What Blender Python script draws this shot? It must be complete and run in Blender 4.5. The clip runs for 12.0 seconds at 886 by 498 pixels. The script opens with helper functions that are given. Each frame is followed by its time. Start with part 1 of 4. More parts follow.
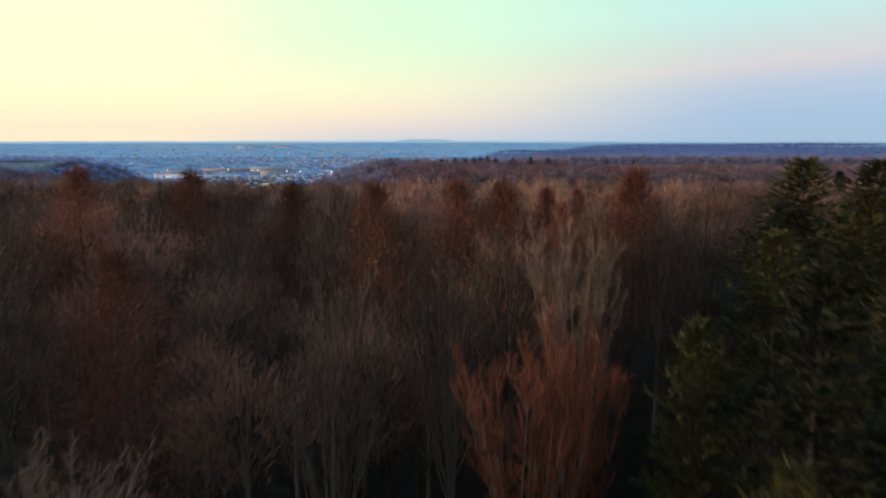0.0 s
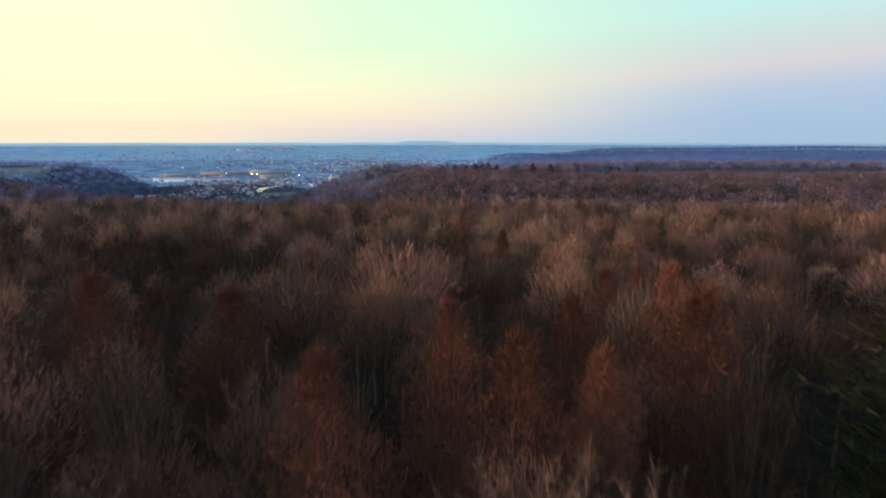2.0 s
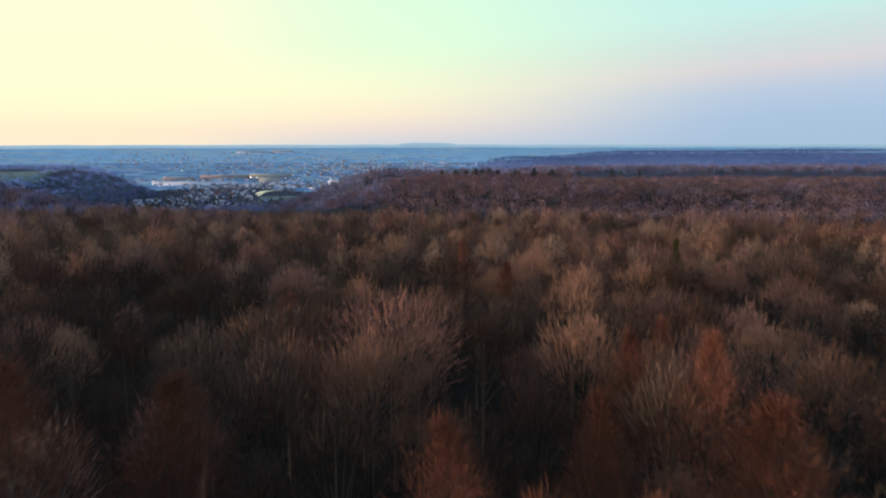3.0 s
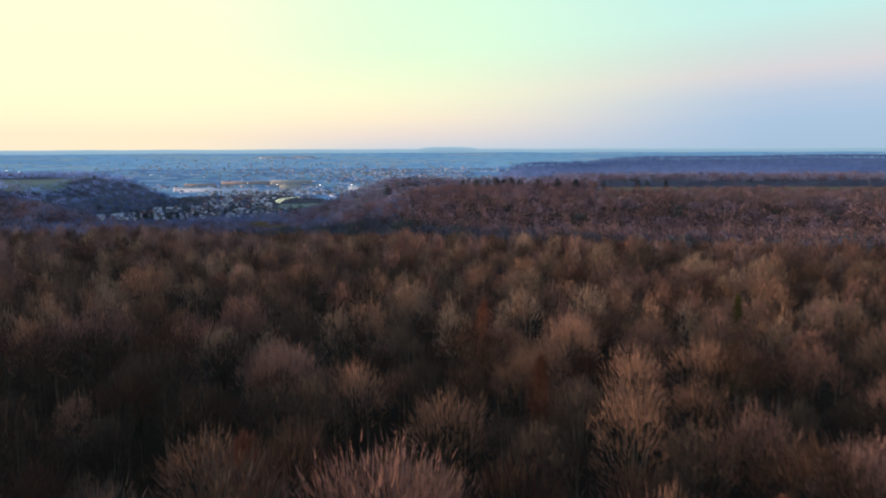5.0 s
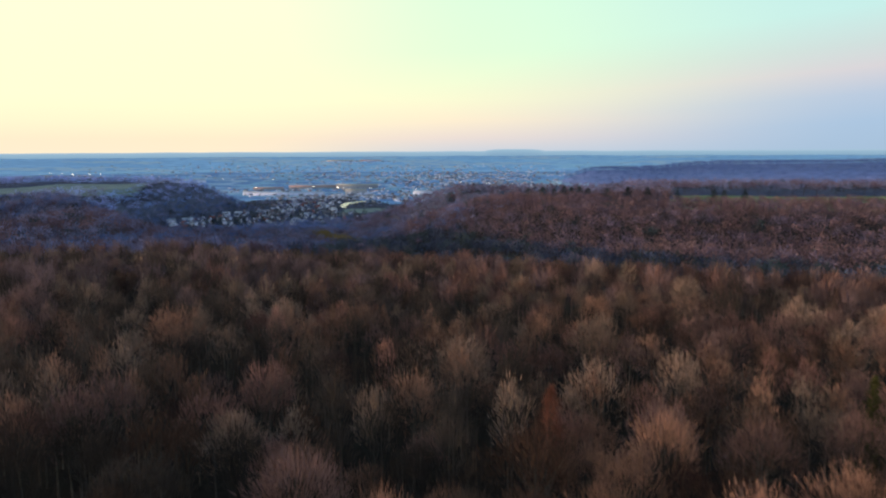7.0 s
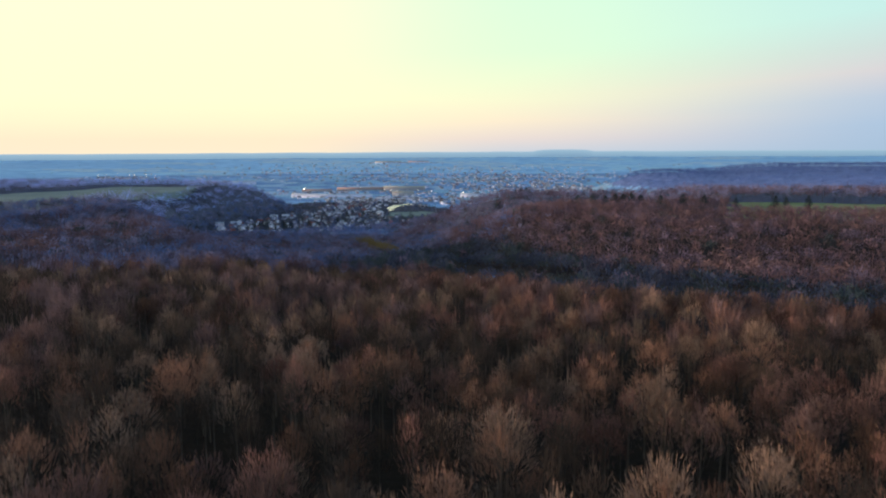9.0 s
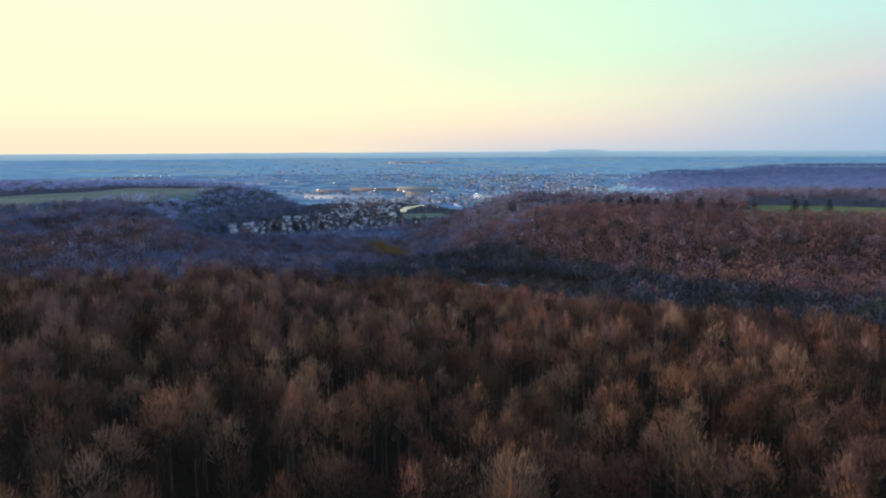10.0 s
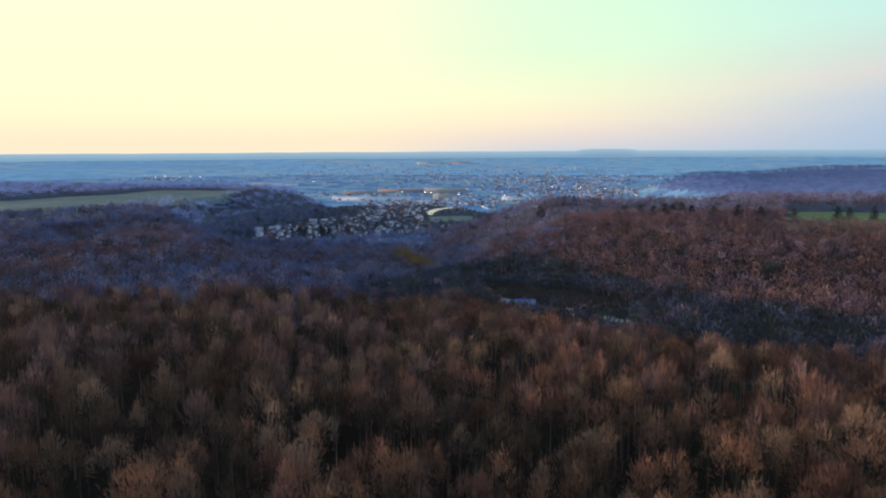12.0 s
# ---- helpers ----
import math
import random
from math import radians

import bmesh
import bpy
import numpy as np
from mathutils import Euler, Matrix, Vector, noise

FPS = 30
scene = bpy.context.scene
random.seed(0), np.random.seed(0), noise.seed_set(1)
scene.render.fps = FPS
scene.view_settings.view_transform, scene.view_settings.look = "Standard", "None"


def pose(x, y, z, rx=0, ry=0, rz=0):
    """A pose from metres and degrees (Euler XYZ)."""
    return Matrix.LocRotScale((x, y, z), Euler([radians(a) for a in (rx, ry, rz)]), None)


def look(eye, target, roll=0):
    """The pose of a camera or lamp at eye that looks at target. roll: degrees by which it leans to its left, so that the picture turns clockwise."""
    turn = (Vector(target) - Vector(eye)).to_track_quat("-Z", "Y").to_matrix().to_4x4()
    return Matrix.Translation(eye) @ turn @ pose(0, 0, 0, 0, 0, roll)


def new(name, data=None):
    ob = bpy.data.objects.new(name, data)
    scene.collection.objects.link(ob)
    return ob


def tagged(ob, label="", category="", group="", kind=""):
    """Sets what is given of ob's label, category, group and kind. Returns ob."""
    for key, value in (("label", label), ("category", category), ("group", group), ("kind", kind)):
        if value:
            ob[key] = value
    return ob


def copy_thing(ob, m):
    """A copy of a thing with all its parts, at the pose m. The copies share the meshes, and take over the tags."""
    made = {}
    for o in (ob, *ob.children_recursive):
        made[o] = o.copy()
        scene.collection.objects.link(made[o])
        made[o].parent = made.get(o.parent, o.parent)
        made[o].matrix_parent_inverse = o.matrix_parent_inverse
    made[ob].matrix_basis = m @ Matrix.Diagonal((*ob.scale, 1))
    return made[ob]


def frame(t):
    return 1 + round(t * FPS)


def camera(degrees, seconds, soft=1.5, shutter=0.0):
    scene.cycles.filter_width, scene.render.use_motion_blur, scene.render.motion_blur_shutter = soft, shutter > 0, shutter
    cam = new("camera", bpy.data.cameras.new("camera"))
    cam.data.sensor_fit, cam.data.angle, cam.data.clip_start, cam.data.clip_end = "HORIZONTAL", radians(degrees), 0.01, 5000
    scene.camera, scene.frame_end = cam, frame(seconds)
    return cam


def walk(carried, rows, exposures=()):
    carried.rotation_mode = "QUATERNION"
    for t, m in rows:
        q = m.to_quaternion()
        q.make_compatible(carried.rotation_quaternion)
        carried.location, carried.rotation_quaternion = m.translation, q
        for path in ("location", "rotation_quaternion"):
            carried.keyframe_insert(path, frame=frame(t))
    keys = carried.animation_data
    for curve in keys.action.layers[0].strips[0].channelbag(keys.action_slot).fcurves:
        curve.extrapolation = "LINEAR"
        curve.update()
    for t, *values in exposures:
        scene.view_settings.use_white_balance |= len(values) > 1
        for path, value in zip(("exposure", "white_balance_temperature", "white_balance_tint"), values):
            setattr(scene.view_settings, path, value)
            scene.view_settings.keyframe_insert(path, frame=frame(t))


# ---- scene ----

# ================= camera =================
cam = camera(63.7, 12.0, soft=2.15, shutter=0.8)
ROWS = [  # t, x, y, z, yaw, pitch, roll
    (0.0, 0.48, 3.75, 42.48, 0.55, -8.64, 0.05),
    (0.5, 0.64, 7.42, 43.90, 0.55, -8.63, 0.05),
    (1.0, 0.78, 11.32, 45.25, 0.57, -8.61, 0.06),
    (1.5, 0.89, 15.55, 46.55, 0.60, -8.58, 0.06),
    (2.0, 0.99, 20.04, 47.88, 0.61, -8.52, 0.07),
    (2.5, 1.07, 24.70, 49.20, 0.62, -8.45, 0.09),
    (3.0, 1.14, 29.35, 50.50, 0.63, -8.36, 0.10),
    (3.5, 1.21, 34.40, 51.84, 0.72, -8.28, 0.13),
    (4.1, 1.29, 40.44, 53.40, 1.02, -8.18, 0.17),
    (4.6, 1.34, 45.42, 54.68, 1.58, -8.08, 0.20),
    (5.0, 1.37, 49.55, 55.75, 2.31, -8.02, 0.22),
    (5.5, 1.39, 54.40, 57.05, 3.68, -7.96, 0.24),
    (6.0, 1.39, 59.20, 58.30, 5.02, -7.91, 0.25),
    (6.5, 1.35, 63.90, 59.56, 6.28, -7.86, 0.27),
    (7.0, 1.27, 68.60, 60.82, 7.55, -7.82, 0.28),
    (7.5, 1.14, 73.10, 62.08, 8.80, -7.80, 0.29),
    (8.2, 0.87, 79.30, 63.90, 10.32, -7.78, 0.30),
    (8.9, 0.47, 85.50, 65.72, 11.28, -7.77, 0.31),
    (9.5, 0.02, 90.75, 67.30, 11.94, -7.77, 0.32),
    (10.0, -0.44, 95.07, 68.60, 12.48, -7.77, 0.32),
    (10.5, -0.97, 99.40, 69.92, 13.00, -7.77, 0.33),
    (11.0, -1.57, 103.75, 71.26, 13.54, -7.77, 0.33),
    (11.5, -2.25, 108.13, 72.58, 14.11, -7.78, 0.34),
    (12.0, -2.95, 112.60, 73.90, 14.74, -7.80, 0.34),
]
walk(cam, [(t, pose(x, y, z, 90 + pitch, roll, yaw)) for t, x, y, z, yaw, pitch, roll in ROWS])


# ================= sky and sun =================
def lin(r, g, b):
    """sRGB 0..255 to a linear colour."""
    return tuple((c / 255 / 12.92 if c < 10 else ((c / 255 + 0.055) / 1.055) ** 2.4) for c in (r, g, b)) + (1.0,)


SUN_AZ, SUN_EL = -92.0, 3.0     # degrees from straight ahead (minus: to the left), above the horizon

world = bpy.data.worlds.new("world")
scene.world = world
world.use_nodes = True
wt = world.node_tree
wt.nodes.clear()


def wmath(op, a, b=None, c=None, clamp=False):
    n = wt.nodes.new("ShaderNodeMath")
    n.operation, n.use_clamp = op, clamp
    for i, v in enumerate((a, b, c)):
        if v is None:
            continue
        if isinstance(v, (int, float)):
            n.inputs[i].default_value = v
        else:
            wt.links.new(v, n.inputs[i])
    return n.outputs[0]


def wramp(fac, stops):
    n = wt.nodes.new("ShaderNodeValToRGB")
    els = n.color_ramp.elements
    while len(els) < len(stops):
        els.new(0.5)
    for e, (p, col) in zip(els, stops):
        e.position, e.color = p, col
    wt.links.new(fac, n.inputs[0])
    return n.outputs[0]


def wmix(fac, a, b):
    n = wt.nodes.new("ShaderNodeMix")
    n.data_type = "RGBA"
    wt.links.new(fac, n.inputs[0])
    for v, s in ((a, n.inputs[6]), (b, n.inputs[7])):
        if isinstance(v, tuple):
            s.default_value = v
        else:
            wt.links.new(v, s)
    return n.outputs[2]


tc = wt.nodes.new("ShaderNodeTexCoord")
sep = wt.nodes.new("ShaderNodeSeparateXYZ")
wt.links.new(tc.outputs["Generated"], sep.inputs[0])
deg = 180 / math.pi
el = wmath("MULTIPLY", wmath("ARCSINE", sep.outputs[2]), deg)
az = wmath("MULTIPLY", wmath("ARCTAN2", sep.outputs[0], sep.outputs[1]), deg)
el20 = wmath("DIVIDE", el, 20.0, clamp=True)          # 0..20 degrees above the horizon
sky_left = wramp(el20, [(0.0, lin(252, 233, 203)), (0.05, lin(253, 233, 201)), (0.11, lin(255, 243, 205)),
                        (0.20, lin(255, 252, 210)), (1.0, lin(255, 255, 222))])
sky_mid = wramp(el20, [(0.0, lin(205, 210, 218)), (0.05, lin(232, 218, 210)), (0.12, lin(250, 234, 205)),
                       (0.20, lin(246, 246, 208)), (0.38, lin(226, 254, 215)), (1.0, lin(208, 250, 226))])
el_r = wmath("DIVIDE", wmath("SUBTRACT", el, wmath("MULTIPLY", wmath("MINIMUM", wmath("MAXIMUM", wmath("SUBTRACT", az, 24.0), -20.0), 20.0), 0.06)), 20.0, clamp=True)
sky_right = wramp(el_r, [(0.0, lin(164, 189, 214)), (0.10, lin(168, 193, 219)), (0.19, lin(183, 199, 219)),
                         (0.28, lin(213, 209, 213)), (0.36, lin(204, 219, 217)), (0.48, lin(196, 234, 229)),
                         (1.0, lin(184, 232, 236))])
# the pale belt lies lower towards the middle than to the right
mid_fac = wt.nodes.new("ShaderNodeMapRange")
mid_fac.interpolation_type = "SMOOTHSTEP"
mid_fac.inputs[1].default_value, mid_fac.inputs[2].default_value = -26.0, -4.0
wt.links.new(az, mid_fac.inputs[0])
right_fac = wt.nodes.new("ShaderNodeMapRange")
right_fac.interpolation_type = "SMOOTHSTEP"
right_fac.inputs[1].default_value, right_fac.inputs[2].default_value = -10.0, 24.0
wt.links.new(az, right_fac.inputs[0])
low = wmix(right_fac.outputs[0], wmix(mid_fac.outputs[0], sky_left, sky_mid), sky_right)
# the sky behind the walk: pale blue, raised to fill the sides that face the camera
back_fac = wt.nodes.new("ShaderNodeMapRange")
back_fac.interpolation_type = "SMOOTHSTEP"
back_fac.inputs[1].default_value, back_fac.inputs[2].default_value = 115.0, 170.0
wt.links.new(wmath("ABSOLUTE", wmath("SUBTRACT", az, SUN_AZ)), back_fac.inputs[0])
low = wmix(wmath("MULTIPLY", back_fac.outputs[0], 0.6), low, lin(198, 212, 236))
nishita = wt.nodes.new("ShaderNodeTexSky")
nishita.sky_type = "NISHITA"
nishita.sun_disc = False
nishita.sun_elevation, nishita.sun_rotation = radians(SUN_EL), radians(SUN_AZ)
nish = wt.nodes.new("ShaderNodeMix")
nish.data_type, nish.blend_type = "RGBA", "MULTIPLY"
nish.inputs[0].default_value = 1.0
wt.links.new(nishita.outputs[0], nish.inputs[6])
nish.inputs[7].default_value = (0.22, 0.30, 0.46, 1)
high_fac = wt.nodes.new("ShaderNodeMapRange")
high_fac.interpolation_type = "SMOOTHSTEP"
high_fac.inputs[1].default_value, high_fac.inputs[2].default_value = 14.0, 45.0
wt.links.new(el, high_fac.inputs[0])
sky = wmix(high_fac.outputs[0], low, nish.outputs[2])
# the farthest land, beyond the ground sheet: a band of haze-blue distance with a low flat-topped hill, painted into the
# sky
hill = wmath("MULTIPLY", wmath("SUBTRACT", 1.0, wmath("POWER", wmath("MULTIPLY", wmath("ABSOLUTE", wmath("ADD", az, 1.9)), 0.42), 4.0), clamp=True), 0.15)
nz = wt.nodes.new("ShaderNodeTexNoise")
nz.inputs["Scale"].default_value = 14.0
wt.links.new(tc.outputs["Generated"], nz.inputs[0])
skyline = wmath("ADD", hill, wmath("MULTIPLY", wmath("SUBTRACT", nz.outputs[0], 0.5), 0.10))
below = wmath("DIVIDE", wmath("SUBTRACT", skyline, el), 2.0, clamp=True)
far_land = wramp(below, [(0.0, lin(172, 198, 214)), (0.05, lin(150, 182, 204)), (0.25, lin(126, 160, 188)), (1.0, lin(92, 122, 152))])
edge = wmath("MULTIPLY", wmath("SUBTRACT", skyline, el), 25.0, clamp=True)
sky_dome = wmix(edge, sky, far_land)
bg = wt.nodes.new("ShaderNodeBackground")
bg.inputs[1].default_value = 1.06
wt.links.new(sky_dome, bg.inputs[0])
out = wt.nodes.new("ShaderNodeOutputWorld")
wt.links.new(bg.outputs[0], out.inputs[0])

sun_data = bpy.data.lights.new("sun", "SUN")
sun_data.energy, sun_data.angle, sun_data.color = 4.0, radians(9), (1.0, 0.74, 0.60)
sun = new("sun", sun_data)
sa, se = radians(SUN_AZ), radians(SUN_EL)
sun.matrix_world = look((0, 0, 300), (-math.sin(sa) * math.cos(se) * 100, -math.cos(sa) * math.cos(se) * 100, 300 - math.sin(se) * 100))
scene.view_settings.exposure = 0.0


# ================= materials =================
def material(name, colours, rough=0.9, scale=0.05, fine=2.0, bump=0.0, spread=0.25, metal=0.0, tones=0.0):
    """A surface whose colour wanders between the given ones over patches (scale) and grain (fine), and from object to object."""
    m = bpy.data.materials.new(name)
    m.use_nodes = True
    nt = m.node_tree
    bsdf = nt.nodes["Principled BSDF"]
    bsdf.inputs["Roughness"].default_value, bsdf.inputs["Metallic"].default_value = rough, metal
    bsdf.inputs["Specular IOR Level"].default_value = 0.2
    geo = nt.nodes.new("ShaderNodeNewGeometry")
    patch, grain = nt.nodes.new("ShaderNodeTexNoise"), nt.nodes.new("ShaderNodeTexNoise")
    patch.inputs["Scale"].default_value, grain.inputs["Scale"].default_value = scale, fine
    patch.inputs["Detail"].default_value = 3.0
    for n in (patch, grain):
        nt.links.new(geo.outputs["Position"], n.inputs["Vector"])
    info = nt.nodes.new("ShaderNodeObjectInfo")
    add = nt.nodes.new("ShaderNodeMath")
    add.operation = "MULTIPLY_ADD"
    nt.links.new(info.outputs["Random"], add.inputs[0])
    add.inputs[1].default_value = spread
    nt.links.new(patch.outputs[0], add.inputs[2])
    sub = nt.nodes.new("ShaderNodeMath")
    sub.operation = "SUBTRACT"
    nt.links.new(add.outputs[0], sub.inputs[0])
    sub.inputs[1].default_value = spread / 2
    ramp = nt.nodes.new("ShaderNodeValToRGB")
    els = ramp.color_ramp.elements
    while len(els) < len(colours):
        els.new(0.5)
    for i, c in enumerate(colours):
        els[i].position, els[i].color = 0.3 + 0.4 * i / max(1, len(colours) - 1), (*c, 1)
    nt.links.new(sub.outputs[0], ramp.inputs[0])
    vary = nt.nodes.new("ShaderNodeMix")
    vary.data_type, vary.blend_type = "RGBA", "MULTIPLY"
    vary.inputs[0].default_value = 1.0
    gr = nt.nodes.new("ShaderNodeMapRange")
    gr.inputs[3].default_value, gr.inputs[4].default_value = 0.55, 1.45
    nt.links.new(grain.outputs[0], gr.inputs[0])
    nt.links.new(ramp.outputs[0], vary.inputs[6])
    nt.links.new(gr.outputs[0], vary.inputs[7])
    tone = nt.nodes.new("ShaderNodeAttribute")
    tone.attribute_name = "tone"
    both, part_ = nt.nodes.new("ShaderNodeMath"), nt.nodes.new("ShaderNodeMath")
    both.operation, part_.operation = "ADD", "FRACT"
    nt.links.new(tone.outputs["Fac"], both.inputs[0])
    nt.links.new(info.outputs["Random"], both.inputs[1])
    nt.links.new(both.outputs[0], part_.inputs[0])
    shade = nt.nodes.new("ShaderNodeMapRange")
    shade.inputs[3].default_value, shade.inputs[4].default_value = 1 - tones, 1 + tones
    nt.links.new(part_.outputs[0], shade.inputs[0])
    toned = nt.nodes.new("ShaderNodeMix")
    toned.data_type, toned.blend_type = "RGBA", "MULTIPLY"
    toned.inputs[0].default_value = 1.0
    nt.links.new(vary.outputs[2], toned.inputs[6])
    nt.links.new(shade.outputs[0], toned.inputs[7])
    nt.links.new(toned.outputs[2], bsdf.inputs["Base Color"])
    if bump:
        b = nt.nodes.new("ShaderNodeBump")
        b.inputs["Strength"].default_value = bump
        b.inputs["Distance"].default_value = 1.0
        nt.links.new(grain.outputs[0], b.inputs["Height"])
        nt.links.new(b.outputs[0], bsdf.inputs["Normal"])
    return m


BARK = material("grey_bark", [(0.068, 0.053, 0.041), (0.110, 0.088, 0.069)], 0.85, 0.3, 4.0, spread=0.4, tones=0.5)
BARK_DARK = material("dark_bark", [(0.055, 0.040, 0.030), (0.095, 0.070, 0.055)], 0.9, 0.3, 4.0)
BARK_PINK = material("pale_pinkish_bark", [(0.178, 0.119, 0.094), (0.248, 0.169, 0.139)], 0.85, 0.3, 4.0)
ASH = material("ash_twigs", [(0.063, 0.044, 0.034), (0.095, 0.066, 0.052)], 0.9, 0.03, 0.5, spread=0.4, tones=0.4)
BIRCH = material("birch_twigs", [(0.155, 0.100, 0.070), (0.237, 0.152, 0.112)], 0.9, 0.03, 0.5, spread=0.4, tones=0.68)
BEECH = material("beech_twigs", [(0.164, 0.086, 0.057), (0.254, 0.134, 0.091)], 0.9, 0.03, 0.5, spread=0.4, tones=0.68)
# Paler twigs for the rim: its brighter, hazier look put into the colour.
RIM_PALE = material("rim_pale_twigs", [(0.171, 0.102, 0.097), (0.248, 0.150, 0.141)], 0.9, 0.03, 0.5, spread=0.4, tones=0.4)
OAK = material("oak_twigs", [(0.163, 0.081, 0.062), (0.233, 0.116, 0.092)], 0.9, 0.03, 0.5, spread=0.4, tones=0.68)
HORNBEAM = material("hornbeam_twigs", [(0.151, 0.084, 0.067), (0.221, 0.123, 0.104)], 0.9, 0.03, 0.5, spread=0.4, tones=0.45)
LARCH = material("russet_larch_twigs", [(0.150, 0.055, 0.034), (0.217, 0.086, 0.054)], 0.9, 0.05, 0.5, spread=0.35, tones=0.3)
ROWAN = material("rust_red_twigs", [(0.145, 0.046, 0.026), (0.214, 0.073, 0.043)], 0.9, 0.05, 0.5, spread=0.3)
NEEDLES = material("green_needles", [(0.013, 0.016, 0.005), (0.061, 0.057, 0.014)], 0.7, 0.25, 1.2, spread=0.3, tones=0.3)
# Hill and valley twigs: mauve and blue casts stand in for haze.
HILL_BROWN = material("hill_brown_twigs", [(0.140, 0.083, 0.097), (0.212, 0.129, 0.146)], 0.9, 0.012, 0.12, tones=0.32)
HILL_RUSSET = material("hill_russet_twigs", [(0.160, 0.091, 0.093), (0.224, 0.134, 0.133)], 0.9, 0.012, 0.12, tones=0.32)
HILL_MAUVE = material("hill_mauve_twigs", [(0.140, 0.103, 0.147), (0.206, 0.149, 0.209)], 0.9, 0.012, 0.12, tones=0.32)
HAZE_BLUE = material("haze_blue_twigs", [(0.102, 0.152, 0.318), (0.150, 0.214, 0.435)], 0.9, 0.012, 0.12, tones=0.22)
HAZE_MAUVE = material("haze_mauve_twigs", [(0.206, 0.199, 0.321), (0.301, 0.285, 0.441)], 0.9, 0.012, 0.12, tones=0.22)
FAR_HAZE_BLUE = material("far_haze_blue_twigs", [(0.316, 0.432, 0.776), (0.436, 0.575, 0.992)], 0.9, 0.012, 0.12, tones=0.22)
FAR_HAZE_MAUVE = material("far_haze_mauve_twigs", [(0.380, 0.416, 0.754), (0.512, 0.552, 0.972)], 0.9, 0.012, 0.12, tones=0.22)
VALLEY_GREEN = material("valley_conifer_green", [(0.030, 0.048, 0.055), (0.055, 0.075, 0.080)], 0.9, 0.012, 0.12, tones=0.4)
# Dark twigs that hold the shade at the spur's foot in their colour.
FOOT_SHADE = material("foot_shade_twigs", [(0.044, 0.055, 0.098), (0.074, 0.089, 0.151)], 0.9, 0.012, 0.12, tones=0.35)
GOLD = material("yellowish_twigs", [(0.177, 0.126, 0.051), (0.231, 0.166, 0.072)], 0.9, 0.012, 0.12)
# Leaf litter set near black, so gaps between crowns sink into shade.
LITTER = material("shade_black_litter", [(0.009, 0.005, 0.002), (0.016, 0.008, 0.003), (0.010, 0.006, 0.003)], 0.95, 0.04, 0.5, bump=0.3)
# Floors and sheets under far crowns: gap shade and haze as colour.
GAP_FLOOR = material("gap_tone_floor", [(0.040, 0.029, 0.028), (0.062, 0.042, 0.040)], 0.95, 0.02, 0.3, bump=0.5)
VALLEY_FLOOR = material("valley_haze_floor", [(0.046, 0.053, 0.084), (0.065, 0.071, 0.115)], 0.95, 0.02, 0.3, bump=0.5)
GAP_SHADE = material("gap_shade", [(0.030, 0.021, 0.020), (0.051, 0.035, 0.032)], 0.95, 0.03, 0.3, bump=0.5)
GAP_HAZE = material("valley_gap_haze", [(0.062, 0.072, 0.119), (0.096, 0.106, 0.168)], 0.95, 0.03, 0.3, bump=0.5)
FAR_GAP_HAZE = material("far_gap_haze", [(0.085, 0.090, 0.132), (0.120, 0.124, 0.175)], 0.95, 0.03, 0.3, bump=0.5)
MEADOW = material("pasture_grass", [(0.188, 0.244, 0.100), (0.254, 0.302, 0.126)], 0.95, 0.02, 0.3)
# Farther pastures: the same grass, tinted bluish in place of haze.
MEADOW_HAZE = material("haze_pasture_grass", [(0.166, 0.218, 0.206), (0.228, 0.285, 0.266)], 0.95, 0.02, 0.3)


def plain_material(name, cols, woods_col, k=1.0):
    """The wide plain: a patchwork of fields, meadows and woods, with blue haze put into their colours."""
    m = bpy.data.materials.new(name)
    m.use_nodes = True
    nt = m.node_tree
    bsdf = nt.nodes["Principled BSDF"]
    bsdf.inputs["Roughness"].default_value = 0.95
    bsdf.inputs["Specular IOR Level"].default_value = 0.1
    geo = nt.nodes.new("ShaderNodeNewGeometry")
    mp = nt.nodes.new("ShaderNodeMapping")
    mp.inputs["Scale"].default_value = (0.0045 * k, 0.0075 * k, 0.0)
    mp.inputs["Rotation"].default_value = (0, 0, 0.25)
    nt.links.new(geo.outputs["Position"], mp.inputs[0])
    vor = nt.nodes.new("ShaderNodeTexVoronoi")
    nt.links.new(mp.outputs[0], vor.inputs["Vector"])
    vor.inputs["Scale"].default_value = 1.0
    sp = nt.nodes.new("ShaderNodeSeparateColor")
    nt.links.new(vor.outputs["Color"], sp.inputs[0])
    ramp = nt.nodes.new("ShaderNodeValToRGB")
    ramp.color_ramp.interpolation = "CONSTANT"
    els = ramp.color_ramp.elements
    while len(els) < len(cols):
        els.new(0.5)
    for e, (p, c) in zip(els, zip([0.0, 0.18, 0.36, 0.52, 0.66, 0.78, 0.88], cols)):
        e.position, e.color = p, (*c, 1)
    nt.links.new(sp.outputs[0], ramp.inputs[0])
    no = nt.nodes.new("ShaderNodeTexNoise")
    no.inputs["Scale"].default_value, no.inputs["Detail"].default_value = 0.012, 6.0
    nt.links.new(geo.outputs["Position"], no.inputs["Vector"])
    woods = nt.nodes.new("ShaderNodeMapRange")
    woods.inputs[1].default_value, woods.inputs[2].default_value = 0.49, 0.56
    nt.links.new(no.outputs[0], woods.inputs[0])
    mix = nt.nodes.new("ShaderNodeMix")
    mix.data_type = "RGBA"
    nt.links.new(woods.outputs[0], mix.inputs[0])
    nt.links.new(ramp.outputs[0], mix.inputs[6])
    mix.inputs[7].default_value = (*woods_col, 1)
    nt.links.new(mix.outputs[2], bsdf.inputs["Base Color"])
    return m


